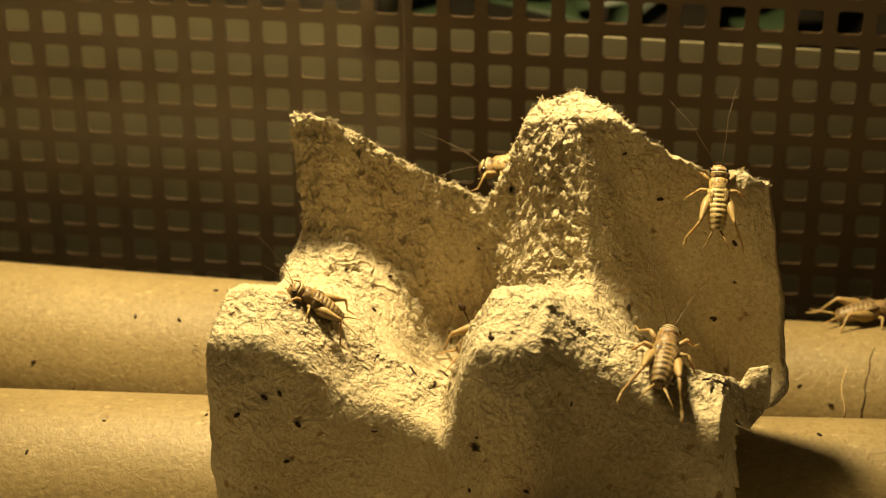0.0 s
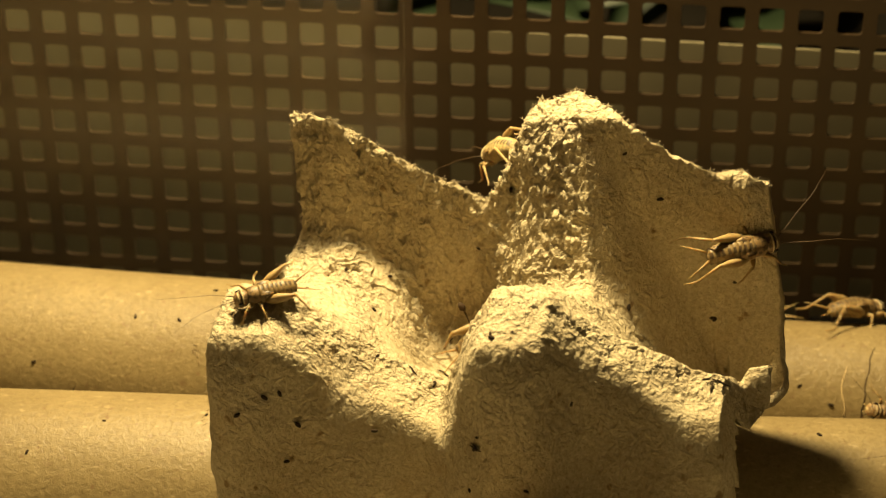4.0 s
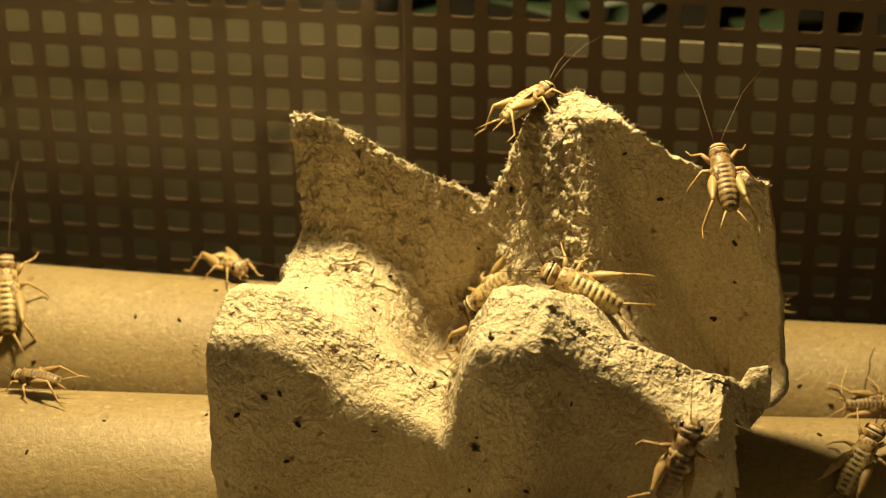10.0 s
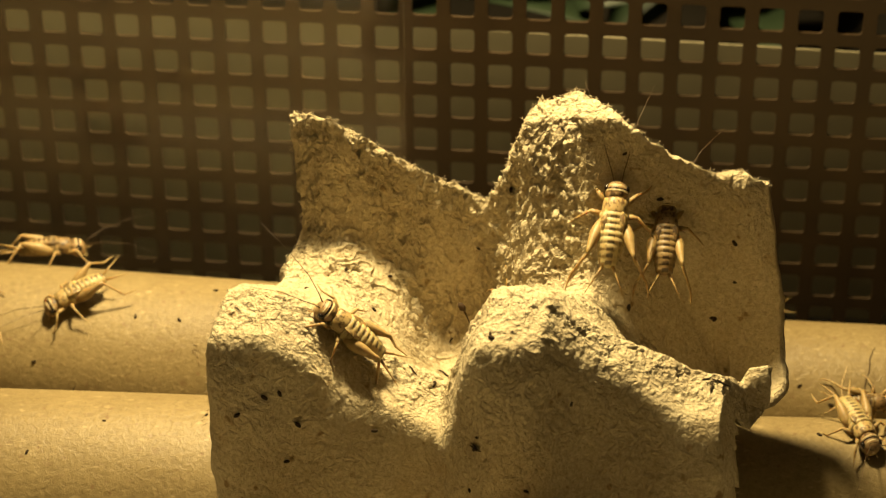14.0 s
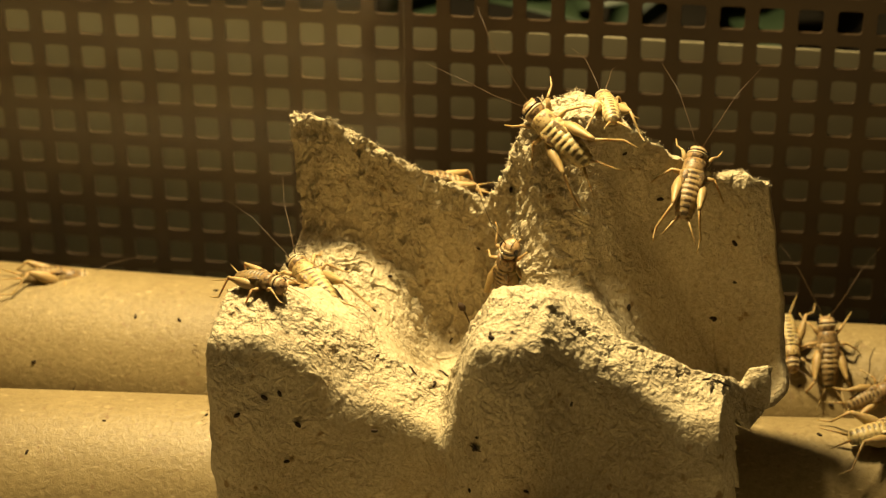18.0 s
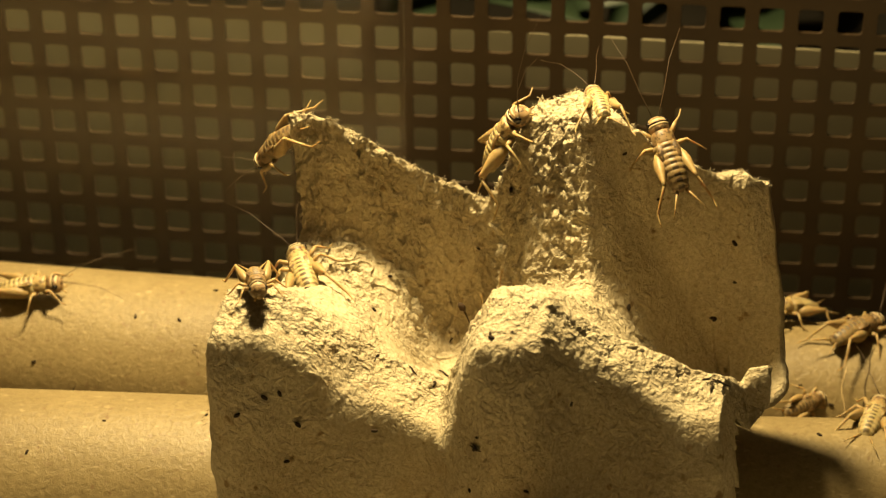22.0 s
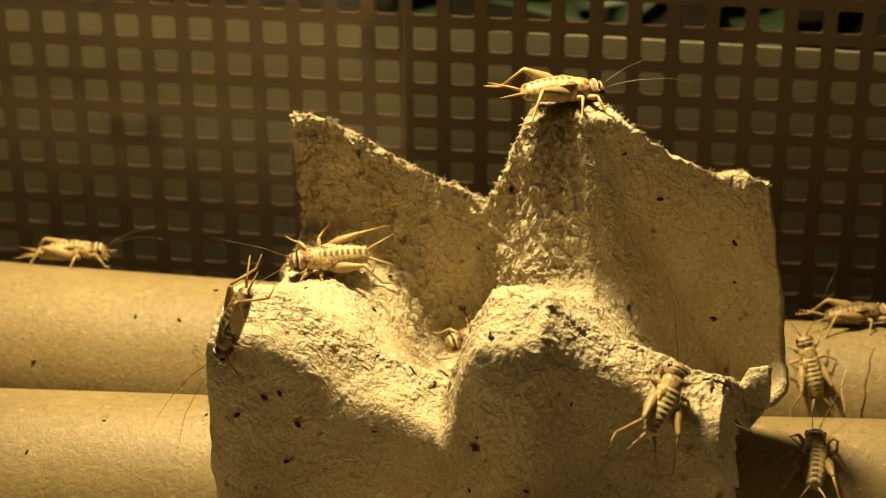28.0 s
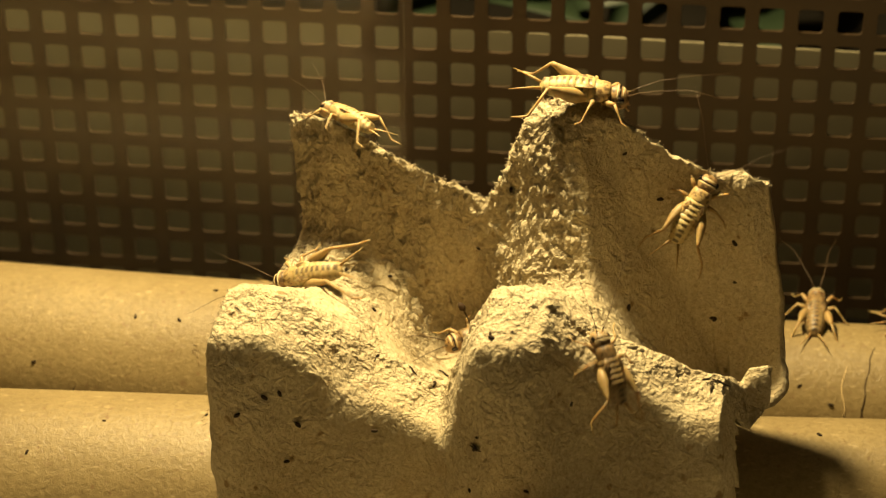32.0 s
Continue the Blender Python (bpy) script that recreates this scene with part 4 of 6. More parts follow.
    run("C", [
        (0.00, pose(0.04873, 0.01264, 0.06322, 5.1, -45.1, 91.0)),
        (0.50, pose(0.04873, 0.01288, 0.06460, -6.6, -44.9, 107.4)),
        (1.00, pose(0.04374, 0.01817, 0.06851, -43.8, -31.8, 159.2)),
        (1.50, pose(0.04069, 0.01821, 0.07119, -65.9, -35.6, -155.3)),
        (2.00, pose(0.03939, 0.02384, 0.06726, 1.1, -19.5, -154.0)),
        (2.70, pose(0.03000, 0.04376, 0.01740, 0.0, -0.0, 180.0)),
        (4.80, pose(0.00400, 0.04350, 0.01740, 0.0, -0.0, 180.0)),
        (5.20, pose(0.01173, 0.02939, 0.04752, 11.9, 23.5, -154.1)),
        (5.50, pose(0.01756, 0.01816, 0.07047, 37.8, 37.7, -117.2)),
        (6.00, pose(0.01722, 0.01833, 0.07074, 36.4, 39.1, -119.5)),
        (7.00, pose(0.01601, 0.01811, 0.07201, -5.7, 51.1, -176.2)),
        (7.50, pose(0.01642, 0.01703, 0.07361, -13.2, 44.5, 163.3)),
        (8.00, pose(0.01601, 0.01784, 0.07296, -29.1, 40.7, 139.4)),
        (8.50, pose(0.01465, 0.01867, 0.07188, -50.7, -3.9, 92.7)),
        (8.75, pose(0.01512, 0.01794, 0.07182, -40.0, -40.7, 62.1)),
        (9.00, pose(0.01559, 0.01720, 0.07175, 14.3, -58.3, -7.2)),
        (9.50, pose(0.01677, 0.01256, 0.07668, 13.8, -52.8, -17.3)),
        (10.00, pose(0.01736, 0.01664, 0.07624, -19.5, -15.6, 45.2)),
        (10.50, pose(0.02009, 0.01746, 0.07773, -2.0, 13.4, 48.2)),
        (10.75, pose(0.02267, 0.01586, 0.07602, -7.6, 5.6, 6.1)),
        (11.00, pose(0.02580, 0.02620, 0.07220, -6.5, -3.8, -35.0)),
        (11.60, pose(0.04000, 0.04386, 0.01740, 0.0, -0.0, 0.0)),
        (17.00, pose(0.04000, 0.04386, 0.01740, 0.0, 0.0, 60.0)),
        (17.20, pose(0.04000, 0.04386, 0.01740, 0.0, 0.0, 120.0)),
        (17.40, pose(0.04000, 0.04386, 0.01740, 0.0, -0.0, 180.0)),
        (17.70, pose(0.03483, 0.03227, 0.04549, 4.0, 0.3, 141.6)),
        (18.00, pose(0.02974, 0.01774, 0.07516, 7.0, 3.1, 103.2)),
        (18.50, pose(0.02915, 0.02320, 0.07333, 6.9, 3.2, 102.0)),
        (20.60, pose(0.02902, 0.02376, 0.07330, 7.0, 3.1, 102.5)),
        (21.00, pose(0.02803, 0.01996, 0.07498, 7.1, 2.9, 104.7)),
        (22.00, pose(0.02806, 0.01926, 0.07513, 7.1, 2.9, 104.7)),
        (22.25, pose(0.02099, 0.03244, 0.04572, 4.0, 0.2, 142.3)),
        (22.50, pose(0.01400, 0.04360, 0.01740, 0.0, -0.0, 180.0)),
        (27.90, pose(0.01000, 0.04356, 0.01740, 0.0, -0.0, 180.0)),
        (28.60, pose(0.00902, 0.03892, 0.05191, 3.8, 9.8, -177.8)),
        (29.00, pose(0.00723, 0.03539, 0.05339, 8.0, 6.7, -148.5)),
        (30.00, pose(0.00606, 0.03367, 0.05382, 4.7, 9.3, -172.2)),
        (30.60, pose(0.00435, 0.03368, 0.05346, 12.3, 2.9, -166.3)),
        (31.00, pose(0.00092, 0.02626, 0.05788, 10.9, -13.7, -173.9)),
        (31.40, pose(-0.00618, 0.02454, 0.06208, 16.1, -6.9, 157.6)),
        (31.80, pose(-0.01220, 0.02093, 0.06800, 21.0, 1.0, 140.4)),
        (32.00, pose(-0.01461, 0.01953, 0.06979, 20.0, -4.5, 147.2)),
    ])
    run("D", [
        (0.00, pose(0.04108, -0.02241, 0.05364, 12.8, -9.9, 84.3)),
        (0.50, pose(0.03895, 0.00544, 0.04008, 17.3, -8.6, 79.6)),
        (1.00, pose(0.04638, 0.01228, 0.05053, 29.7, -29.1, 57.7)),
        (1.50, pose(0.04658, 0.01273, 0.05756, 26.5, -22.8, 63.9)),
        (2.00, pose(0.04879, 0.01316, 0.05988, 27.3, -30.3, 61.3)),
        (2.50, pose(0.04913, 0.01290, 0.05949, 28.9, -22.5, 60.3)),
        (3.00, pose(0.05201, 0.01276, 0.05505, 50.2, -25.3, 14.5)),
        (3.50, pose(0.05295, 0.01238, 0.05410, 47.6, 3.8, 32.3)),
        (5.50, pose(0.05578, 0.01300, 0.05044, 86.7, -22.2, -24.2)),
        (6.00, pose(0.05714, 0.01290, 0.04904, 82.0, -14.6, -18.0)),
        (6.50, pose(0.05687, 0.01300, 0.04924, 85.9, -18.9, -26.5)),
        (7.00, pose(0.05229, 0.01286, 0.05061, 77.3, -13.9, 6.6)),
        (7.50, pose(0.04840, 0.01283, 0.05775, 28.4, -14.0, 63.7)),
        (8.00, pose(0.04974, 0.01313, 0.06263, 18.6, -33.5, 73.4)),
        (9.00, pose(0.04996, 0.01293, 0.06444, 17.2, -28.0, 75.8)),
        (10.00, pose(0.04961, 0.01314, 0.06629, -5.0, -25.8, 103.6)),
        (11.00, pose(0.04932, 0.01381, 0.06544, -6.4, -40.1, 106.0)),
        (11.50, pose(0.04348, 0.01334, 0.06909, -19.9, -9.6, 118.9)),
        (12.00, pose(0.04252, 0.01833, 0.06955, -37.7, -30.4, 151.3)),
        (12.50, pose(0.04181, 0.01791, 0.07045, -30.8, -3.3, 130.3)),
        (12.75, pose(0.04046, 0.02018, 0.06902, -11.8, -6.0, 167.3)),
        (13.00, pose(0.03911, 0.02244, 0.06759, 2.2, -19.4, -157.2)),
        (13.60, pose(0.03000, 0.04376, 0.01740, 0.0, -0.0, 180.0)),
        (15.90, pose(0.00400, 0.04350, 0.01740, 0.0, -0.0, 180.0)),
        (16.50, pose(0.01125, 0.03750, 0.05195, 5.8, 8.7, -165.1)),
        (17.00, pose(0.00583, 0.03632, 0.05236, 12.5, 1.8, -161.7)),
        (17.60, pose(0.00545, 0.03604, 0.05238, 12.4, 2.5, -164.7)),
        (18.00, pose(0.00028, 0.02725, 0.05305, 4.2, -16.0, -159.9)),
        (18.60, pose(-0.00800, 0.03567, 0.02360, 0.0, -0.0, 180.0)),
        (19.40, pose(-0.02000, 0.03605, 0.02360, 0.0, -0.0, 180.0)),
        (20.00, pose(-0.02018, 0.02620, 0.06140, 76.1, 16.5, -171.5)),
        (20.60, pose(-0.02018, 0.02620, 0.06140, 76.1, 16.5, -171.5)),
        (20.80, pose(-0.02246, 0.02405, 0.06395, 29.3, 37.5, -174.3)),
        (21.00, pose(-0.02423, 0.02190, 0.06361, -35.6, 49.0, 157.0)),
        (22.00, pose(-0.02537, 0.02323, 0.06240, -35.2, 48.4, 157.5)),
        (23.00, pose(-0.02534, 0.02268, 0.06215, -33.5, 45.9, 159.8)),
        (23.50, pose(-0.02576, 0.02364, 0.05798, -26.9, 63.3, 173.7)),
        (24.00, pose(-0.02682, 0.02297, 0.04924, 35.6, 54.3, -112.7)),
        (24.50, pose(-0.02755, 0.02138, 0.04632, 18.8, 64.0, -131.2)),
        (25.00, pose(-0.02757, 0.01964, 0.04493, 37.3, 54.0, -110.7)),
        (25.50, pose(-0.02731, 0.01898, 0.04479, 31.3, 51.4, -118.0)),
        (27.50, pose(-0.02887, 0.01679, 0.04147, -30.9, 62.3, 174.1)),
        (28.00, pose(-0.02354, -0.02640, 0.05836, 11.2, 66.7, -146.8)),
        (28.30, pose(-0.02742, -0.02636, 0.05177, 135.1, 112.4, -22.3)),
        (28.45, pose(-0.03528, -0.01430, 0.03808, -8.2, 28.7, -149.7)),
        (28.60, pose(-0.04290, -0.00323, 0.02510, -11.4, -15.8, -126.9)),
        (28.75, pose(-0.04792, -0.00306, 0.02522, -6.9, 3.4, -162.1)),
        (28.90, pose(-0.05295, -0.00289, 0.02534, -14.7, 21.5, 161.4)),
        (29.00, pose(-0.05801, -0.00190, 0.02518, -11.6, 15.2, 168.3)),
        (29.20, pose(-0.06754, -0.00234, 0.02516, -11.3, 1.0, -175.2)),
        (29.50, pose(-0.09535, -0.00483, 0.02448, 4.2, -0.5, -173.1)),
        (32.00, pose(-0.09535, -0.00483, 0.02448, 4.2, -0.5, -173.1)),
    ])
    run("H", [
        (0.00, pose(0.01134, 0.01403, 0.03218, 4.9, -29.2, 27.2)),
        (12.50, pose(0.01134, 0.01403, 0.03218, 4.9, -29.2, 27.2)),
        (13.40, pose(0.01587, 0.01493, 0.03782, 95.4, -69.3, -25.3)),
        (14.00, pose(0.01586, 0.01498, 0.03838, 95.6, -69.3, -25.5)),
        (16.50, pose(0.01507, 0.01240, 0.04854, 118.4, -77.0, -60.6)),
        (19.30, pose(0.01507, 0.01240, 0.04854, 118.4, -77.0, -60.6)),
        (19.70, pose(0.01586, 0.01005, 0.04893, 92.4, -36.5, -54.7)),
        (20.00, pose(0.01635, 0.00954, 0.04844, 75.5, 2.6, -66.7)),
        (20.70, pose(0.01674, 0.01021, 0.04793, 68.0, 50.4, -66.6)),
        (21.00, pose(0.01699, 0.00942, 0.04840, 97.0, 99.7, -32.1)),
        (22.00, pose(0.01409, 0.01563, 0.03639, 63.4, 120.1, -37.6)),
        (22.90, pose(0.01371, 0.01412, 0.03395, -20.8, 47.9, -136.1)),
        (23.20, pose(0.01359, 0.01361, 0.03313, 10.9, 2.9, -123.5)),
        (23.50, pose(0.01150, 0.01268, 0.03203, 3.4, 22.9, -162.3)),
        (23.80, pose(0.00937, 0.01184, 0.03279, -19.4, 7.1, -154.0)),
        (32.00, pose(0.00937, 0.01184, 0.03279, -19.4, 7.1, -154.0)),
    ])
    run("N", [
        (0.00, pose(0.03377, -0.04599, 0.02477, 45.6, -2.9, 88.0)),
        (6.30, pose(0.03377, -0.04599, 0.02477, 45.6, -2.9, 88.0)),
        (6.42, pose(0.03444, -0.04206, 0.02719, 43.3, -47.8, 73.9)),
        (6.53, pose(0.03508, -0.03638, 0.02818, -32.7, -98.7, 138.0)),
        (6.77, pose(0.03579, -0.03550, 0.03620, 137.1, -78.2, -35.3)),
        (7.00, pose(0.03646, -0.03381, 0.04338, 131.0, -75.2, -31.1)),
        (7.50, pose(0.03443, -0.03318, 0.04783, -23.6, -103.8, 127.3)),
        (7.75, pose(0.03557, -0.03101, 0.05214, 39.5, -93.9, 73.0)),
        (8.00, pose(0.03689, -0.02746, 0.05355, 20.0, -28.0, 102.4)),
        (8.50, pose(0.03419, -0.02406, 0.05619, 18.2, -7.7, 102.9)),
        (8.62, pose(0.03256, -0.01814, 0.05459, 15.7, -40.7, 135.7)),
        (8.75, pose(0.03089, -0.01085, 0.05205, -27.2, -61.6, -158.0)),
        (9.00, pose(0.02905, -0.00509, 0.05185, -19.0, -46.4, -178.3)),
        (9.60, pose(0.02687, 0.00059, 0.05115, -33.9, -20.5, 168.5)),
        (10.60, pose(0.02675, 0.00096, 0.05095, -32.2, -19.8, 169.1)),
        (11.00, pose(0.02796, 0.00019, 0.05154, -43.8, -30.7, -165.9)),
        (11.50, pose(0.02881, -0.00055, 0.05194, -37.6, -25.3, 155.2)),
        (12.00, pose(0.02950, 0.00156, 0.05159, -10.8, -43.2, 109.8)),
        (12.50, pose(0.02921, 0.00262, 0.05311, -2.2, -44.2, 97.3)),
        (13.00, pose(0.02920, 0.00360, 0.05486, 3.8, -44.1, 88.8)),
        (13.50, pose(0.02940, 0.00482, 0.05659, 5.1, -44.0, 86.9)),
        (14.00, pose(0.03179, 0.00786, 0.05981, 6.2, -43.9, 85.4)),
        (14.50, pose(0.02856, 0.01017, 0.06865, 7.0, -24.1, 89.3)),
        (16.50, pose(0.02840, 0.01172, 0.07340, -3.3, -22.7, 101.5)),
        (17.00, pose(0.02759, 0.01235, 0.07407, -43.1, -52.2, 144.8)),
        (17.50, pose(0.02675, 0.01224, 0.07413, -28.9, -30.7, 123.7)),
        (18.00, pose(0.02243, 0.01305, 0.07399, -55.9, -27.8, 146.5)),
        (18.50, pose(0.01928, 0.01216, 0.07311, -50.9, -3.9, 128.5)),
        (19.00, pose(0.01681, 0.01284, 0.07186, -45.8, -0.9, 128.0)),
        (20.00, pose(0.01501, 0.01520, 0.06916, -45.9, 8.3, 126.2)),
        (21.30, pose(0.01464, 0.01568, 0.06914, -46.0, 4.7, 118.0)),
        (21.70, pose(0.01481, 0.01679, 0.06938, -47.1, -43.1, 81.4)),
        (22.00, pose(0.01493, 0.01762, 0.06956, 32.6, -64.1, -24.3)),
        (22.60, pose(0.01500, 0.01771, 0.06970, 31.4, -63.6, -22.9)),
        (23.00, pose(0.01751, 0.01360, 0.07595, 8.7, -40.8, -4.8)),
        (24.00, pose(0.01779, 0.01513, 0.07645, -1.4, -31.0, 13.9)),
        (25.00, pose(0.01989, 0.01720, 0.07708, -7.2, -10.3, 40.5)),
        (25.50, pose(0.02046, 0.01792, 0.07717, 0.7, 0.7, 40.0)),
        (27.50, pose(0.02233, 0.01717, 0.07763, -3.0, 7.6, 24.8)),
        (30.60, pose(0.02244, 0.01708, 0.07764, -3.2, 7.2, 23.2)),
        (30.90, pose(0.02410, 0.01840, 0.07770, -2.9, -4.8, 5.4)),
        (31.60, pose(0.02434, 0.01824, 0.07780, -3.0, -3.7, 4.7)),
        (32.00, pose(0.02596, 0.01613, 0.07852, 5.6, 5.8, -0.6)),
    ])
    run("P", [
        (0.00, pose(0.04772, -0.03640, 0.02015, 99.9, -87.7, -10.5)),
        (8.40, pose(0.04772, -0.03640, 0.02015, 99.9, -87.7, -10.5)),
        (8.60, pose(0.04741, -0.03585, 0.02599, -34.4, -95.9, 129.7)),
        (8.80, pose(0.04725, -0.03482, 0.03130, -25.8, -99.7, 122.7)),
        (9.00, pose(0.04726, -0.03419, 0.03685, -27.4, -103.6, 119.6)),
        (9.50, pose(0.04545, -0.03345, 0.04055, 127.9, -79.1, -28.9)),
        (10.00, pose(0.04409, -0.03250, 0.04406, 50.2, -64.2, 49.2)),
        (10.25, pose(0.04315, -0.03199, 0.04675, 33.8, -15.9, 78.3)),
        (10.50, pose(0.04265, -0.03038, 0.04989, 32.9, -4.5, 84.5)),
        (10.75, pose(0.04274, -0.02609, 0.05129, 27.4, -6.1, 96.3)),
        (11.00, pose(0.04281, -0.02283, 0.05354, 22.3, -9.7, 108.7)),
        (11.50, pose(0.04110, 0.00774, 0.04128, -10.7, -43.2, 109.6)),
        (12.00, pose(0.03940, 0.00866, 0.04655, -7.6, -43.7, 105.1)),
        (12.50, pose(0.03910, 0.01041, 0.05188, -0.1, -44.2, 94.4)),
        (13.00, pose(0.03919, 0.01086, 0.05568, 3.7, -44.1, 88.9)),
        (14.00, pose(0.04045, 0.01213, 0.05527, 4.9, -37.7, 91.3)),
        (14.50, pose(0.04012, 0.01205, 0.06297, 4.1, -23.4, 92.8)),
        (16.50, pose(0.04118, 0.01302, 0.06754, 6.1, -20.8, 90.5)),
        (17.00, pose(0.04272, 0.01303, 0.06611, 7.0, -35.1, 88.7)),
        (18.00, pose(0.04404, 0.01319, 0.06512, 13.9, -30.9, 79.9)),
        (19.00, pose(0.04404, 0.01335, 0.06520, 10.6, -36.0, 83.8)),
        (20.00, pose(0.04354, 0.01305, 0.06436, 3.2, -42.1, 93.4)),
        (20.60, pose(0.04350, 0.01304, 0.06436, 2.1, -42.0, 94.9)),
        (21.00, pose(0.04201, 0.01282, 0.06582, -14.9, -21.0, 115.3)),
        (21.50, pose(0.04123, 0.01285, 0.06775, -13.5, -22.5, 113.8)),
        (22.00, pose(0.04026, 0.01423, 0.06983, -15.4, -36.4, 117.8)),
        (23.00, pose(0.04085, 0.01761, 0.06943, -14.4, -26.9, 115.5)),
        (24.00, pose(0.03970, 0.01745, 0.07000, -16.8, -28.4, 118.9)),
        (24.50, pose(0.03987, 0.01788, 0.07085, -22.2, -7.7, 121.0)),
        (25.00, pose(0.03816, 0.02042, 0.07055, 15.0, 4.5, 137.6)),
        (25.70, pose(0.03000, 0.04376, 0.01740, 0.0, -0.0, 180.0)),
        (32.00, pose(0.03000, 0.04376, 0.01740, 0.0, -0.0, 180.0)),
    ])
    run("U", [
        (0.00, pose(0.00583, -0.02947, 0.01145, 116.5, -84.8, -21.2)),
        (21.90, pose(0.00583, -0.02947, 0.01145, 116.5, -84.8, -21.2)),
        (22.10, pose(0.00638, -0.02807, 0.02021, 134.2, -83.4, -44.7)),
        (22.30, pose(0.00717, -0.02691, 0.02887, -48.6, -98.3, 122.4)),
        (22.50, pose(0.00760, -0.02502, 0.03682, -45.2, -100.3, 114.4)),
        (22.67, pose(0.00898, -0.02365, 0.04349, 65.0, -76.1, -17.2)),
        (22.83, pose(0.00994, -0.02147, 0.04942, 24.9, -67.3, 11.1)),
        (23.00, pose(0.00544, 0.01464, 0.03228, 45.0, -41.5, 62.5)),
        (23.25, pose(0.01385, 0.00992, 0.04099, 60.9, -43.3, 3.6)),
        (23.50, pose(0.02209, 0.00281, 0.05038, 66.5, -38.8, -36.6)),
        (24.00, pose(0.02679, 0.00422, 0.05429, 66.2, -43.2, 2.3)),
        (24.25, pose(0.02756, 0.00723, 0.06127, 88.9, -67.2, -5.6)),
        (24.50, pose(0.02814, 0.01002, 0.06759, 17.6, -78.9, 80.2)),
        (25.00, pose(0.02914, 0.01220, 0.07255, 15.0, -72.8, 77.4)),
        (25.50, pose(0.02763, 0.01190, 0.07515, 16.7, -14.0, 83.9)),
        (26.50, pose(0.02775, 0.01483, 0.07876, 0.0, 17.0, 41.4)),
        (27.10, pose(0.03134, 0.01971, 0.07479, -12.9, 10.9, -16.2)),
        (27.30, pose(0.03256, 0.02084, 0.07372, -14.8, -2.8, -70.8)),
        (27.50, pose(0.03378, 0.02197, 0.07266, -4.6, -12.3, -126.6)),
        (28.00, pose(0.03620, 0.03300, 0.05000, -6.1, -11.6, -119.0)),
        (28.70, pose(0.04400, 0.04390, 0.01740, 0.0, -0.0, 180.0)),
        (32.00, pose(0.04400, 0.04390, 0.01740, 0.0, -0.0, 180.0)),
    ])
    run("V", [
        (0.00, pose(0.04003, -0.03519, 0.01698, 55.1, -83.2, 62.1)),
        (26.60, pose(0.04003, -0.03519, 0.01698, 55.1, -83.2, 62.1)),
        (26.90, pose(0.03993, -0.03607, 0.02870, 88.8, -83.9, 6.1)),
        (27.20, pose(0.03915, -0.03444, 0.03796, 121.9, -80.4, -20.5)),
        (27.50, pose(0.03864, -0.03245, 0.04671, 127.0, -76.2, -29.5)),
        (27.62, pose(0.03908, -0.03214, 0.04770, 44.7, -54.2, 58.8)),
        (27.75, pose(0.03952, -0.03183, 0.04869, 36.5, -18.5, 74.3)),
        (28.00, pose(0.04109, -0.02870, 0.05122, 38.7, -31.1, 68.8)),
        (28.30, pose(0.04116, -0.02522, 0.05409, -12.9, -5.1, 78.4)),
        (28.60, pose(0.04156, -0.02426, 0.05428, -12.8, -5.8, 78.4)),
        (28.90, pose(0.03843, -0.02082, 0.05739, -22.9, -4.5, 96.1)),
        (29.00, pose(0.04039, 0.00450, 0.04263, -20.6, -66.4, 117.2)),
        (29.50, pose(0.04037, -0.01650, 0.05916, -19.3, -8.1, 90.2)),
        (29.80, pose(0.03851, 0.00812, 0.04579, 7.4, -14.5, 89.5)),
        (30.00, pose(0.04070, 0.01261, 0.05315, 67.3, -60.0, 44.5)),
        (30.40, pose(0.04037, 0.01226, 0.05779, 13.8, -31.9, 80.0)),
        (31.00, pose(0.04249, 0.01296, 0.06315, 9.9, -59.7, 84.7)),
        (31.50, pose(0.04158, 0.01247, 0.06306, 14.2, -36.7, 79.0)),
        (32.00, pose(0.04498, 0.01326, 0.06093, 38.0, -50.7, 45.2)),
    ])
    run("W", [
        (0.00, pose(0.03275, -0.04871, 0.02670, 44.7, -10.1, 94.2)),
        (30.40, pose(0.03275, -0.04871, 0.02670, 44.7, -10.1, 94.2)),
        (30.50, pose(0.03259, -0.04318, 0.02651, 38.8, -49.2, 95.2)),
        (30.60, pose(0.03242, -0.03768, 0.02635, 149.2, -94.8, -18.9)),
        (30.80, pose(0.03282, -0.03630, 0.03292, 88.0, -96.1, 13.0)),
        (31.00, pose(0.03256, -0.03537, 0.03947, 77.7, -98.3, 25.3)),
        (31.20, pose(0.03289, -0.03446, 0.04306, 49.9, -96.8, 58.5)),
        (31.40, pose(0.03343, -0.03356, 0.04669, 11.8, -97.7, 93.1)),
        (31.60, pose(0.03277, -0.03213, 0.05159, 60.0, -97.1, 53.9)),
        (31.80, pose(0.03202, -0.03115, 0.05383, 117.9, -98.2, -4.8)),
        (32.00, pose(0.03228, -0.02763, 0.05572, 5.0, -50.5, 124.4)),
    ])
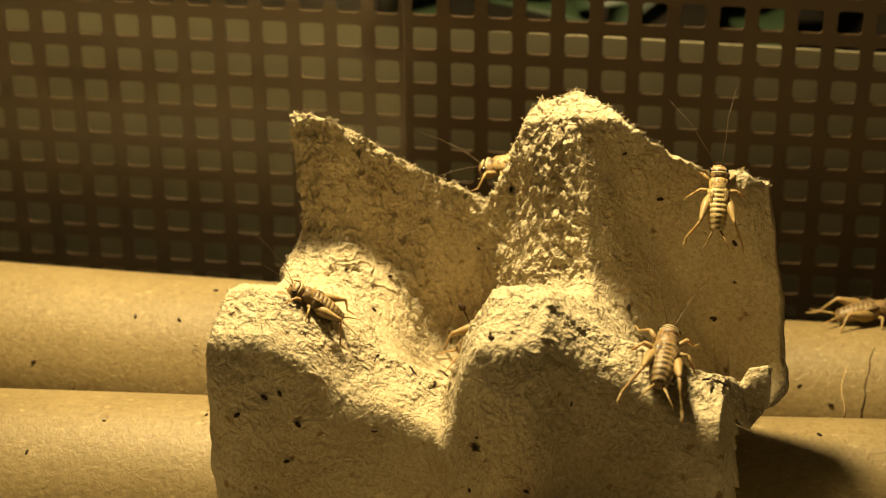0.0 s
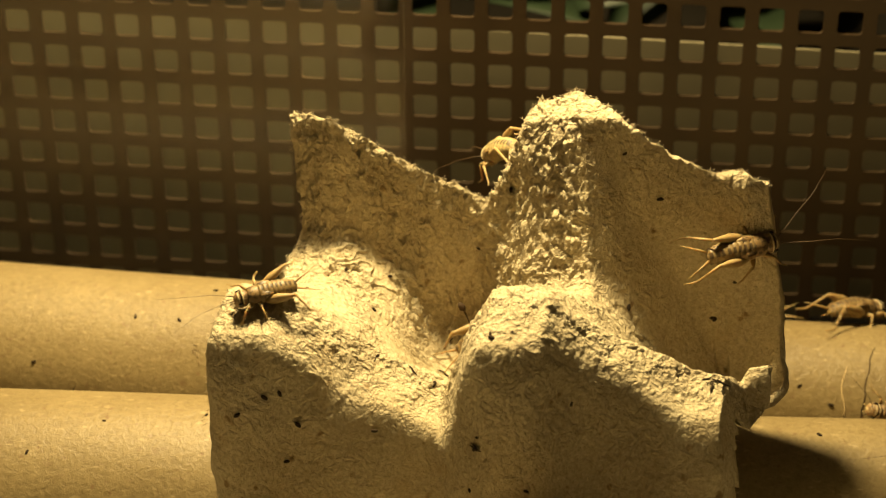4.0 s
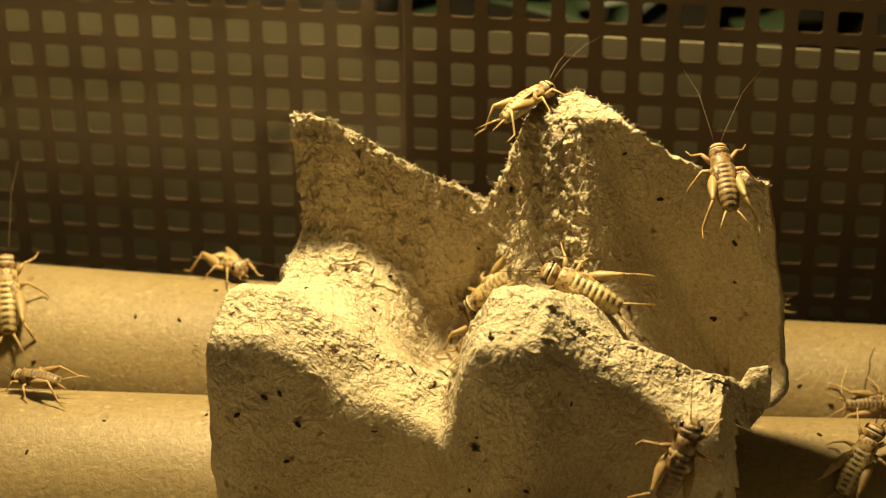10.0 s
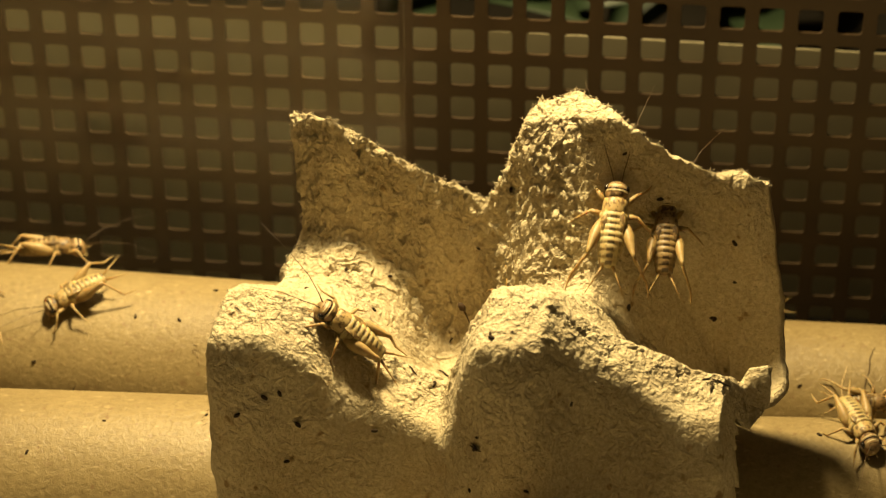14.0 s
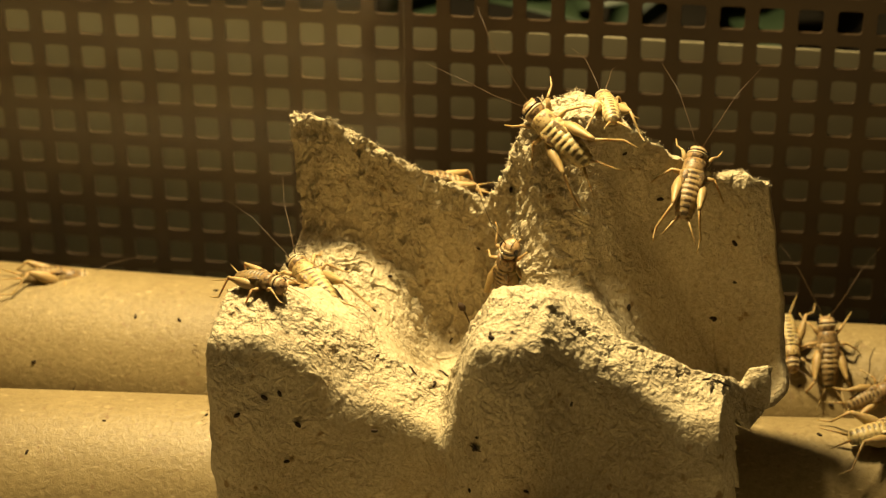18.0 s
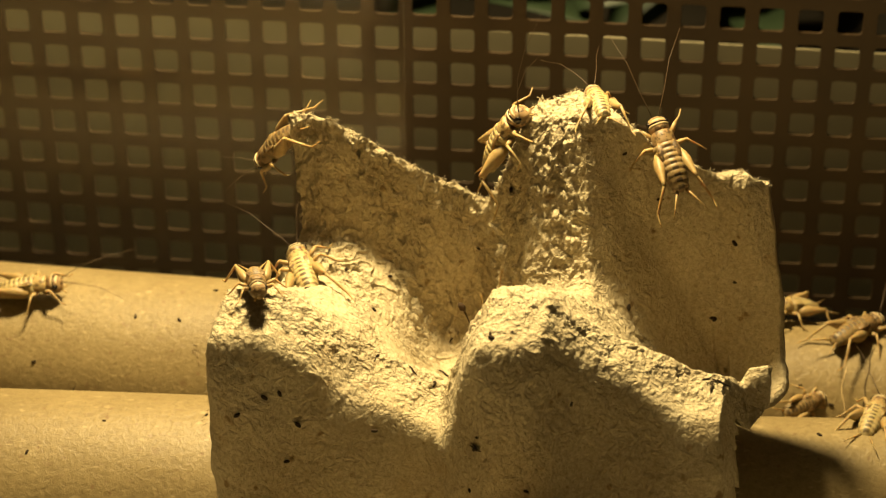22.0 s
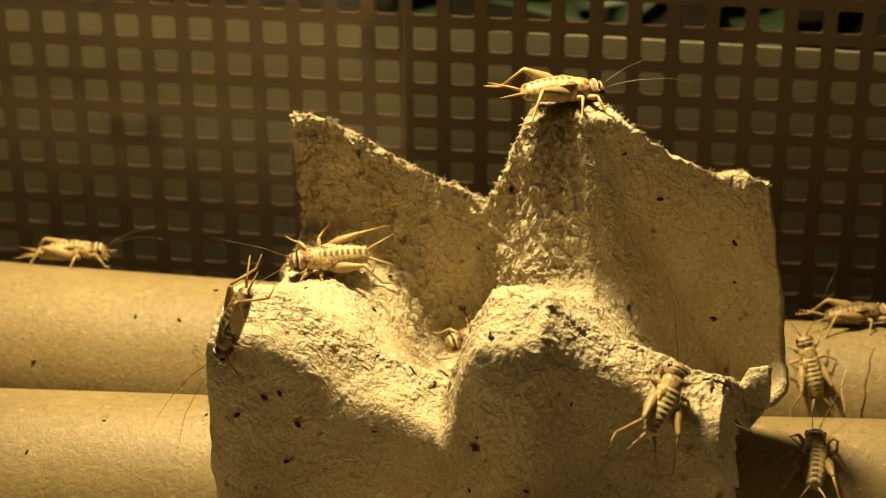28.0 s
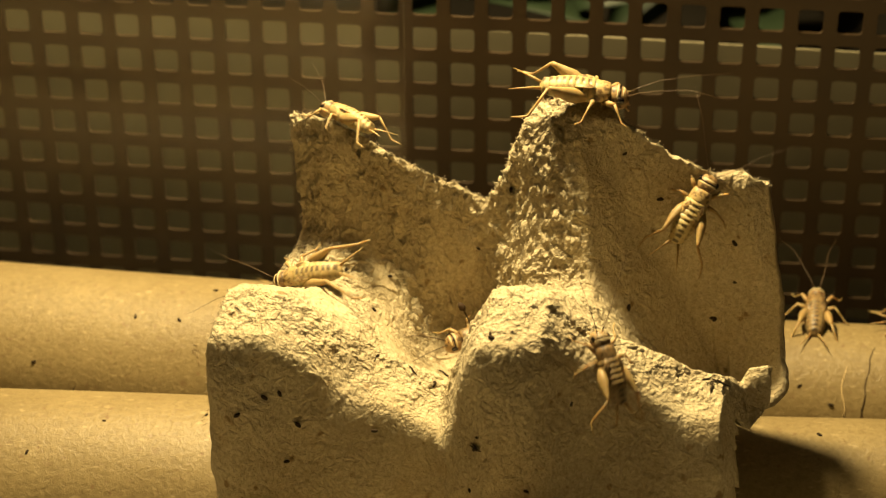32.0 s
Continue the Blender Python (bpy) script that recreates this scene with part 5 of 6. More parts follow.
    run("X", [
        (0.00, pose(-0.03506, -0.02223, 0.00187, 26.8, -88.2, 66.3)),
        (15.60, pose(-0.03506, -0.02223, 0.00187, 26.8, -88.2, 66.3)),
        (16.20, pose(-0.03021, -0.02519, 0.03159, -40.6, -54.9, 107.8)),
        (16.50, pose(-0.02745, -0.02803, 0.04747, -57.6, -22.8, 93.5)),
        (17.00, pose(-0.02534, -0.02277, 0.05786, -41.8, -25.7, 76.9)),
        (17.50, pose(-0.02427, -0.02338, 0.05916, -43.6, -1.3, 79.8)),
        (17.75, pose(-0.02325, -0.02010, 0.05925, -22.6, -18.6, 22.8)),
        (18.00, pose(-0.02270, -0.01516, 0.05846, 8.4, -14.4, -33.7)),
        (21.50, pose(-0.02270, -0.01516, 0.05846, 8.4, -14.4, -33.7)),
        (22.00, pose(-0.02343, -0.01663, 0.05919, 1.6, -15.1, -74.8)),
        (22.50, pose(-0.02391, -0.02057, 0.05886, 38.5, -1.2, -81.9)),
        (23.00, pose(-0.02424, -0.02246, 0.05775, 44.0, 7.5, -86.9)),
        (23.25, pose(-0.02514, -0.02349, 0.05698, 39.4, 47.6, -110.1)),
        (23.50, pose(-0.02605, -0.02444, 0.05615, -33.5, 71.5, 162.9)),
        (24.00, pose(-0.02818, -0.02555, 0.05037, 32.0, 62.0, -120.0)),
        (24.50, pose(-0.02950, -0.02552, 0.04483, 61.4, 28.8, -86.7)),
        (25.00, pose(-0.03133, -0.02456, 0.03489, 79.8, 53.2, -66.0)),
        (25.50, pose(-0.03016, -0.02840, 0.02996, 73.2, 47.7, -73.7)),
        (26.20, pose(-0.03356, -0.02246, 0.00921, 6.5, 69.7, -80.5)),
        (32.00, pose(-0.03356, -0.02246, 0.00921, 6.5, 69.7, -80.5)),
    ])
    run("I", [
        (0.00, pose(-0.10953, 0.03655, 0.02350, -1.0, 0.3, -174.3)),
        (4.60, pose(-0.10953, 0.03655, 0.02350, -1.0, 0.3, -174.3)),
        (5.10, pose(-0.08941, 0.04149, 0.02277, 1.6, -3.3, -122.8)),
        (5.30, pose(-0.08137, 0.04347, 0.02247, 0.4, -7.5, -71.1)),
        (5.50, pose(-0.07332, 0.04545, 0.02218, -3.7, -9.2, -18.9)),
        (5.75, pose(-0.06910, 0.04684, 0.02142, -5.3, -0.7, -7.0)),
        (6.00, pose(-0.06425, 0.04593, 0.02215, -3.7, 10.8, 9.6)),
        (6.50, pose(-0.06064, 0.04676, 0.02174, -3.5, 2.1, -3.3)),
        (6.67, pose(-0.05309, 0.04456, 0.02220, -4.9, -1.8, -9.6)),
        (6.83, pose(-0.04596, 0.04353, 0.02193, -6.7, -4.7, -14.3)),
        (7.00, pose(-0.03845, 0.04020, 0.02309, -13.2, -7.4, -18.8)),
        (7.40, pose(-0.03003, 0.04636, 0.01797, -14.4, 1.2, -2.4)),
        (8.10, pose(-0.03003, 0.04636, 0.01797, -14.4, 1.2, -2.4)),
        (8.50, pose(-0.04532, 0.04659, 0.02155, -7.4, -20.0, -35.9)),
        (9.00, pose(-0.04231, 0.04605, 0.02168, -6.3, -18.8, -51.4)),
        (11.10, pose(-0.04231, 0.04605, 0.02168, -6.3, -18.8, -51.4)),
        (11.23, pose(-0.04154, 0.04627, 0.02147, 9.6, -16.6, -105.0)),
        (11.37, pose(-0.04078, 0.04649, 0.02127, 17.4, -3.4, -155.0)),
        (11.50, pose(-0.04001, 0.04671, 0.02106, 12.3, 11.1, 155.9)),
        (12.00, pose(-0.03250, 0.04785, 0.01773, 10.6, -1.1, 176.2)),
        (12.50, pose(-0.04347, 0.04638, 0.02176, 8.4, -7.1, -171.2)),
        (13.00, pose(-0.07039, 0.04465, 0.02183, 4.7, -9.1, -168.4)),
        (13.50, pose(-0.07055, 0.03822, 0.02322, -2.0, 6.8, -158.0)),
        (14.00, pose(-0.06837, 0.03194, 0.02287, -9.2, 19.5, -149.3)),
        (14.25, pose(-0.07362, 0.03044, 0.02226, -8.8, -0.8, -123.0)),
        (14.50, pose(-0.07847, 0.02911, 0.02173, -8.8, -9.8, -112.4)),
        (14.77, pose(-0.08780, 0.02901, 0.02123, -23.0, 12.7, -154.0)),
        (15.03, pose(-0.09751, 0.02829, 0.02060, -28.3, 11.3, -162.0)),
        (15.30, pose(-0.10730, 0.02768, 0.01991, -33.2, 9.6, -167.9)),
        (32.00, pose(-0.10730, 0.02768, 0.01991, -33.2, 9.6, -167.9)),
    ])
    run("K", [
        (0.00, pose(-0.10992, 0.03923, 0.02315, -1.9, 0.2, -179.5)),
        (11.00, pose(-0.10992, 0.03923, 0.02315, -1.9, 0.2, -179.5)),
        (11.17, pose(-0.10309, 0.04085, 0.02288, 2.4, -3.7, -122.4)),
        (11.33, pose(-0.09625, 0.04248, 0.02262, 1.5, -9.4, -65.0)),
        (11.50, pose(-0.08942, 0.04410, 0.02235, -3.9, -11.7, -6.8)),
        (11.75, pose(-0.08521, 0.04488, 0.02194, -3.5, -3.2, 8.4)),
        (12.00, pose(-0.08038, 0.04401, 0.02255, -4.1, 2.1, 17.6)),
        (12.60, pose(-0.08261, 0.04242, 0.02250, -2.9, 3.3, 17.1)),
        (13.00, pose(-0.08586, 0.04286, 0.02231, -4.2, 3.7, 17.3)),
        (13.50, pose(-0.07939, 0.04404, 0.02239, -5.3, -9.5, -2.3)),
        (14.00, pose(-0.07837, 0.04959, 0.02087, -7.5, 2.6, 16.7)),
        (14.50, pose(-0.07829, 0.04839, 0.02108, -6.7, 9.7, 29.7)),
        (14.90, pose(-0.08418, 0.04675, 0.02147, 0.5, 11.1, 84.7)),
        (15.10, pose(-0.08713, 0.04594, 0.02167, 5.8, 6.1, 139.2)),
        (15.30, pose(-0.09008, 0.04512, 0.02186, 4.8, -1.1, -167.1)),
        (15.60, pose(-0.09557, 0.04365, 0.02189, 7.4, -1.8, -165.8)),
        (15.90, pose(-0.10047, 0.04093, 0.02281, 4.3, -0.7, -167.2)),
        (16.90, pose(-0.10091, 0.03994, 0.02164, 6.4, 7.4, 138.9)),
        (17.10, pose(-0.10100, 0.03975, 0.02140, 0.9, 13.9, 83.8)),
        (17.30, pose(-0.10109, 0.03955, 0.02117, -7.7, 13.1, 27.8)),
        (18.00, pose(-0.07481, 0.03916, 0.02074, -9.6, 10.5, 19.8)),
        (18.50, pose(-0.06556, 0.03971, 0.02051, -9.9, 9.8, 18.6)),
        (19.00, pose(-0.05226, 0.04254, 0.02006, -10.5, 8.4, 14.9)),
        (20.00, pose(-0.01200, 0.03579, 0.02360, 0.0, -0.0, 0.0)),
        (20.80, pose(0.01200, 0.04358, 0.01740, 0.0, -0.0, 0.0)),
        (32.00, pose(0.01200, 0.04358, 0.01740, 0.0, -0.0, 0.0)),
    ])
    run("L", [
        (0.00, pose(-0.09197, 0.02929, 0.02136, -7.4, -23.7, 106.1)),
        (6.00, pose(-0.09197, 0.02929, 0.02136, -7.4, -23.7, 106.1)),
        (6.25, pose(-0.08696, 0.02920, 0.02138, -7.0, -23.7, 105.6)),
        (6.50, pose(-0.08192, 0.02896, 0.02133, -6.8, -18.7, 105.6)),
        (7.00, pose(-0.08095, 0.02898, 0.02133, -6.4, -22.9, 104.2)),
        (8.00, pose(-0.08171, 0.03174, 0.02279, -4.2, -40.6, 103.2)),
        (10.10, pose(-0.08171, 0.03174, 0.02279, -4.2, -40.6, 103.2)),
        (10.60, pose(-0.08834, 0.03087, 0.02227, -6.3, -15.2, 111.0)),
        (32.00, pose(-0.09211, 0.03071, 0.02214, -6.0, -16.5, 108.3)),
    ])
    run("Z", [
        (0.00, pose(-0.10740, 0.03006, 0.02149, -23.0, 0.9, -180.0)),
        (19.40, pose(-0.10740, 0.03006, 0.02149, -23.0, 0.9, -180.0)),
        (19.60, pose(-0.10130, 0.02985, 0.02148, -13.4, -19.1, 125.2)),
        (19.80, pose(-0.09520, 0.02964, 0.02148, 10.0, -21.6, 63.8)),
        (20.00, pose(-0.08910, 0.02943, 0.02147, 23.7, -4.0, 7.5)),
        (20.50, pose(-0.08644, 0.03050, 0.02210, 19.0, -8.5, -0.5)),
        (20.75, pose(-0.08189, 0.03146, 0.02262, 13.6, -9.9, 1.5)),
        (21.00, pose(-0.07735, 0.03245, 0.02312, 7.2, -11.1, 3.9)),
        (23.10, pose(-0.07735, 0.03245, 0.02312, 7.2, -11.1, 3.9)),
        (23.30, pose(-0.07298, 0.03219, 0.02301, 7.8, -4.9, 6.0)),
        (23.50, pose(-0.06875, 0.03189, 0.02292, 8.5, 5.3, 14.4)),
        (24.00, pose(-0.05975, 0.03127, 0.02196, 19.7, 3.3, -10.6)),
        (24.60, pose(-0.05975, 0.03127, 0.02196, 19.7, 3.3, -10.6)),
        (25.00, pose(-0.05975, 0.03127, 0.02196, 19.7, 3.3, -10.6)),
        (25.50, pose(-0.06227, 0.03254, 0.02308, 7.4, 3.0, -7.6)),
        (27.50, pose(-0.07476, 0.04665, 0.02160, -4.5, -7.3, -1.4)),
        (28.00, pose(-0.07366, 0.04844, 0.02098, -7.9, -2.8, 6.8)),
        (28.60, pose(-0.07298, 0.04749, 0.02153, -4.4, -4.6, 2.3)),
        (28.90, pose(-0.06749, 0.04569, 0.02222, -5.0, -2.2, -8.1)),
        (29.00, pose(-0.06491, 0.04274, 0.02179, -5.3, 6.1, -10.8)),
        (31.00, pose(-0.06428, 0.04231, 0.02236, -4.6, 7.9, -4.2)),
        (31.20, pose(-0.06007, 0.04699, 0.02153, -4.2, -1.5, -8.8)),
        (31.40, pose(-0.05467, 0.04764, 0.02106, -6.4, -2.7, -8.9)),
        (31.50, pose(-0.04926, 0.04571, 0.02194, -4.7, -2.9, -11.9)),
        (31.60, pose(-0.04449, 0.04594, 0.02139, -6.1, -2.5, -14.0)),
        (31.80, pose(-0.03766, 0.04639, 0.01998, -10.7, 0.4, -7.7)),
        (32.00, pose(-0.02651, 0.04502, 0.01756, -14.4, 2.0, 0.8)),
    ])
    run("E", [
        (0.00, pose(0.08004, 0.05177, 0.01571, -1.6, 0.6, 19.6)),
        (1.00, pose(0.07881, 0.05157, 0.01610, -4.0, 0.7, 10.6)),
        (2.00, pose(0.07669, 0.05282, 0.01549, -1.8, 15.2, 32.5)),
        (3.40, pose(0.07669, 0.05282, 0.01549, -1.8, 15.2, 32.5)),
        (5.20, pose(0.08109, 0.05014, 0.01614, -0.5, 19.0, 85.2)),
        (5.50, pose(0.08182, 0.04969, 0.01625, 3.5, 20.2, 138.8)),
        (6.00, pose(0.07966, 0.05050, 0.01619, 3.2, 20.5, 133.9)),
        (6.25, pose(0.08156, 0.05005, 0.01625, 10.8, 0.5, 173.8)),
        (6.50, pose(0.08345, 0.04960, 0.01631, 3.6, -19.7, -146.4)),
        (6.67, pose(0.08565, 0.04922, 0.01638, -5.6, -16.2, -92.7)),
        (6.83, pose(0.08784, 0.04883, 0.01645, -8.2, -7.1, -41.3)),
        (7.00, pose(0.09004, 0.04845, 0.01652, -2.8, 0.6, 9.2)),
        (15.10, pose(0.10048, 0.05150, 0.01501, -0.2, 3.9, 66.7)),
        (15.30, pose(0.10074, 0.05157, 0.01498, 3.9, 3.4, 124.4)),
        (15.50, pose(0.10100, 0.05165, 0.01494, 5.8, -0.3, -178.1)),
        (15.87, pose(0.09195, 0.05002, 0.01538, 3.0, 2.5, 122.0)),
        (16.17, pose(0.08461, 0.04869, 0.01574, -0.8, 1.5, 62.1)),
        (16.50, pose(0.07709, 0.04756, 0.01612, -3.8, -20.9, 23.3)),
        (17.00, pose(0.07694, 0.04511, 0.01683, 0.3, -0.3, 48.3)),
        (17.50, pose(0.07695, 0.04419, 0.01714, 4.8, -25.4, 28.6)),
        (17.75, pose(0.07429, 0.04142, 0.01698, 7.2, -40.4, 59.5)),
        (18.00, pose(0.07164, 0.03866, 0.01681, -3.1, -53.8, 99.3)),
        (18.60, pose(0.06871, 0.03228, 0.01225, -6.3, -11.0, 97.0)),
        (19.00, pose(0.06698, 0.03098, 0.01066, -14.8, -9.8, 105.7)),
        (19.50, pose(0.06180, 0.04135, 0.00405, -49.5, -11.9, 170.6)),
        (20.40, pose(0.06180, 0.04135, 0.00405, -49.5, -11.9, 170.6)),
        (20.60, pose(0.06664, 0.04092, 0.00833, -31.7, -29.8, 122.8)),
        (20.80, pose(0.07147, 0.04049, 0.01260, -4.0, -27.7, 68.0)),
        (21.00, pose(0.07631, 0.04006, 0.01688, 10.6, -7.7, 22.1)),
        (22.00, pose(0.07735, 0.04357, 0.01700, 3.9, 0.4, 44.0)),
        (23.00, pose(0.07388, 0.05064, 0.01614, -4.1, 12.4, 22.9)),
        (24.00, pose(0.07914, 0.05826, 0.01474, -1.8, 2.0, 49.0)),
        (25.00, pose(0.07569, 0.04991, 0.01649, -2.1, 0.7, 18.5)),
        (27.50, pose(0.07834, 0.05057, 0.01621, -3.4, 0.8, 14.4)),
        (28.00, pose(0.07804, 0.04988, 0.01619, -4.0, 1.1, 15.7)),
        (29.00, pose(0.07361, 0.05205, 0.01553, -1.6, -1.1, 15.3)),
        (30.00, pose(0.07155, 0.04974, 0.01623, -3.4, 0.9, 27.0)),
        (30.60, pose(0.07049, 0.04897, 0.01653, -1.5, 4.8, 35.5)),
        (31.00, pose(0.07025, 0.04945, 0.01647, -0.6, -4.6, 77.3)),
        (32.00, pose(0.06992, 0.04998, 0.01629, -0.2, -6.6, 86.6)),
    ])
    run("F", [
        (0.00, pose(0.06167, 0.03782, 0.00916, -46.8, -21.9, 161.3)),
        (0.30, pose(0.06162, 0.03973, 0.01328, -24.7, -14.2, -163.2)),
        (0.60, pose(0.06158, 0.04165, 0.01739, -2.1, -20.3, -127.5)),
        (1.00, pose(0.06118, 0.04290, 0.01745, -2.5, -19.9, -135.5)),
        (1.50, pose(0.05821, 0.05574, 0.01091, -3.2, 0.8, -166.6)),
        (5.00, pose(0.05821, 0.05574, 0.01091, -3.2, 0.8, -166.6)),
        (5.17, pose(0.06060, 0.05485, 0.01328, 3.2, 3.1, 144.3)),
        (5.33, pose(0.06298, 0.05397, 0.01565, 5.7, 9.4, 95.3)),
        (5.50, pose(0.06537, 0.05308, 0.01802, 2.4, 15.4, 45.3)),
        (6.00, pose(0.06963, 0.05391, 0.01768, 3.7, -4.8, 25.7)),
        (6.50, pose(0.07147, 0.05311, 0.01757, 3.9, -14.2, 7.2)),
        (7.00, pose(0.07475, 0.05258, 0.01719, 2.1, -11.9, 2.3)),
        (7.50, pose(0.06916, 0.05135, 0.01751, 4.1, -9.1, 11.1)),
        (7.67, pose(0.06815, 0.05159, 0.01738, -1.1, -10.1, -40.2)),
        (7.83, pose(0.06713, 0.05184, 0.01725, -3.6, -14.7, -91.8)),
        (8.00, pose(0.06612, 0.05208, 0.01712, -1.3, -19.5, -144.6)),
        (8.50, pose(0.06172, 0.04914, 0.01749, -4.4, -19.6, -144.9)),
        (9.00, pose(0.05685, 0.05745, 0.01101, -3.2, 0.8, -167.2)),
        (15.90, pose(0.05685, 0.05745, 0.01101, -3.2, 0.8, -167.2)),
        (16.10, pose(0.06085, 0.05457, 0.01313, 3.5, 2.1, 140.6)),
        (16.30, pose(0.06485, 0.05168, 0.01525, 6.6, 8.3, 88.5)),
        (16.50, pose(0.06885, 0.04880, 0.01737, 3.5, 14.4, 35.5)),
        (17.00, pose(0.06971, 0.04990, 0.01629, -3.0, 4.0, 19.9)),
        (17.50, pose(0.06945, 0.04979, 0.01601, -2.9, 7.2, 23.9)),
        (17.75, pose(0.06705, 0.04461, 0.01644, 5.1, 17.1, -26.9)),
        (18.00, pose(0.06464, 0.03942, 0.01687, 1.9, 29.3, -80.6)),
        (18.50, pose(0.06545, 0.04567, 0.01673, 0.3, -0.8, -109.2)),
        (18.75, pose(0.06629, 0.04884, 0.01690, 3.1, 6.0, -165.3)),
        (19.00, pose(0.06713, 0.05201, 0.01707, -1.1, 12.0, 137.8)),
        (19.70, pose(0.06316, 0.04999, 0.01736, 2.8, -4.3, 175.9)),
        (20.00, pose(0.06146, 0.04912, 0.01749, -4.4, -19.5, -144.8)),
        (21.00, pose(0.06455, 0.04941, 0.01752, -4.4, -19.5, -144.8)),
        (22.00, pose(0.06503, 0.04945, 0.01752, -4.4, -19.4, -144.8)),
        (23.00, pose(0.06574, 0.05145, 0.01602, -0.2, 0.7, -81.9)),
        (23.70, pose(0.06874, 0.05026, 0.01577, -0.7, -0.2, -38.2)),
        (24.00, pose(0.07003, 0.04975, 0.01566, -1.7, -0.4, 5.5)),
        (25.00, pose(0.07519, 0.05546, 0.01609, -3.1, 8.1, 13.9)),
        (25.50, pose(0.07666, 0.05364, 0.01608, -3.1, -0.7, 9.8)),
        (26.60, pose(0.08962, 0.04909, 0.01610, -3.5, 0.2, 1.1)),
        (32.00, pose(0.08962, 0.04909, 0.01610, -3.5, 0.2, 1.1)),
    ])
    run("G", [
        (0.00, pose(0.10010, 0.03797, 0.01614, -16.9, 1.0, -175.3)),
        (23.00, pose(0.10010, 0.03797, 0.01614, -16.9, 1.0, -175.3)),
        (23.70, pose(0.08507, 0.03792, 0.01625, -3.1, 8.0, -113.8)),
        (24.00, pose(0.07863, 0.03790, 0.01629, 9.7, -0.8, -52.6)),
        (24.60, pose(0.07816, 0.03474, 0.01382, 11.9, -18.8, -0.4)),
        (24.80, pose(0.07801, 0.03369, 0.01299, -3.1, -30.8, 58.6)),
        (25.00, pose(0.07785, 0.03264, 0.01217, -22.5, -24.8, 120.3)),
        (25.50, pose(0.07727, 0.03279, 0.01236, -20.7, -24.1, 118.2)),
        (27.50, pose(0.06816, 0.03632, 0.01532, -6.1, -30.8, 104.1)),
        (28.00, pose(0.06840, 0.03599, 0.01520, -14.7, -51.1, 117.7)),
        (28.60, pose(0.06610, 0.03275, 0.01277, -20.7, -8.2, 111.9)),
        (29.00, pose(0.06070, 0.04199, 0.00485, -49.5, -11.9, 170.6)),
        (30.40, pose(0.06070, 0.04199, 0.00485, -49.5, -11.9, 170.6)),
        (31.00, pose(0.06757, 0.03329, 0.01291, -9.3, -53.9, 103.4)),
        (31.50, pose(0.06745, 0.03310, 0.01269, -7.8, -46.7, 101.5)),
        (32.00, pose(0.06330, 0.03980, 0.00528, -44.5, -27.0, 155.8)),
    ])
    run("J", [
        (0.00, pose(0.09918, 0.03204, 0.01100, -50.9, 2.4, -177.3)),
        (2.90, pose(0.09918, 0.03204, 0.01100, -50.9, 2.4, -177.3)),
        (3.20, pose(0.09249, 0.03136, 0.01003, -51.4, 0.1, -179.3)),
        (3.50, pose(0.08518, 0.03068, 0.00920, -61.5, -19.8, -154.8)),
        (5.10, pose(0.08068, 0.03126, 0.01008, -40.9, -66.7, 156.1)),
        (5.30, pose(0.08012, 0.03134, 0.01019, 56.7, -49.0, 33.6)),
        (5.50, pose(0.07956, 0.03141, 0.01030, 55.0, -0.3, 0.7)),
        (9.00, pose(0.08082, 0.03157, 0.01055, 53.2, -3.2, 2.9)),
        (13.60, pose(0.07927, 0.03164, 0.01069, 52.7, -3.6, 3.2)),
        (16.50, pose(0.07977, 0.03181, 0.01095, 50.3, -11.4, 9.8)),
        (17.00, pose(0.07785, 0.03149, 0.01046, 50.1, -22.7, 18.3)),
        (18.00, pose(0.08048, 0.03251, 0.01189, 47.4, -20.2, 18.0)),
        (19.00, pose(0.07883, 0.01707, 0.01610, -8.4, 2.4, 18.8)),
        (20.00, pose(0.08010, 0.03110, 0.00980, 51.6, -12.3, 10.0)),
        (21.00, pose(0.07953, 0.03162, 0.01066, 51.7, -12.3, 10.0)),
        (21.50, pose(0.07181, 0.03107, 0.01041, 49.7, 8.4, 42.7)),
        (22.00, pose(0.06708, 0.03063, 0.00973, 49.8, 4.3, 44.9)),
        (23.00, pose(0.06640, 0.03098, 0.01033, 50.4, 8.1, 42.9)),
        (23.60, pose(0.06591, 0.03077, 0.00994, 41.6, -36.3, 75.1)),
        (23.80, pose(0.06575, 0.03070, 0.00981, -20.0, -57.2, 152.7)),
        (24.00, pose(0.06559, 0.03063, 0.00968, -62.2, -23.7, -148.1)),
        (25.00, pose(0.06249, 0.03022, 0.00897, -65.0, -23.9, -147.7)),
        (26.00, pose(0.05777, 0.03951, 0.00095, -56.3, -1.3, 179.8)),
        (32.00, pose(0.05777, 0.03951, 0.00095, -56.3, -1.3, 179.8)),
    ])
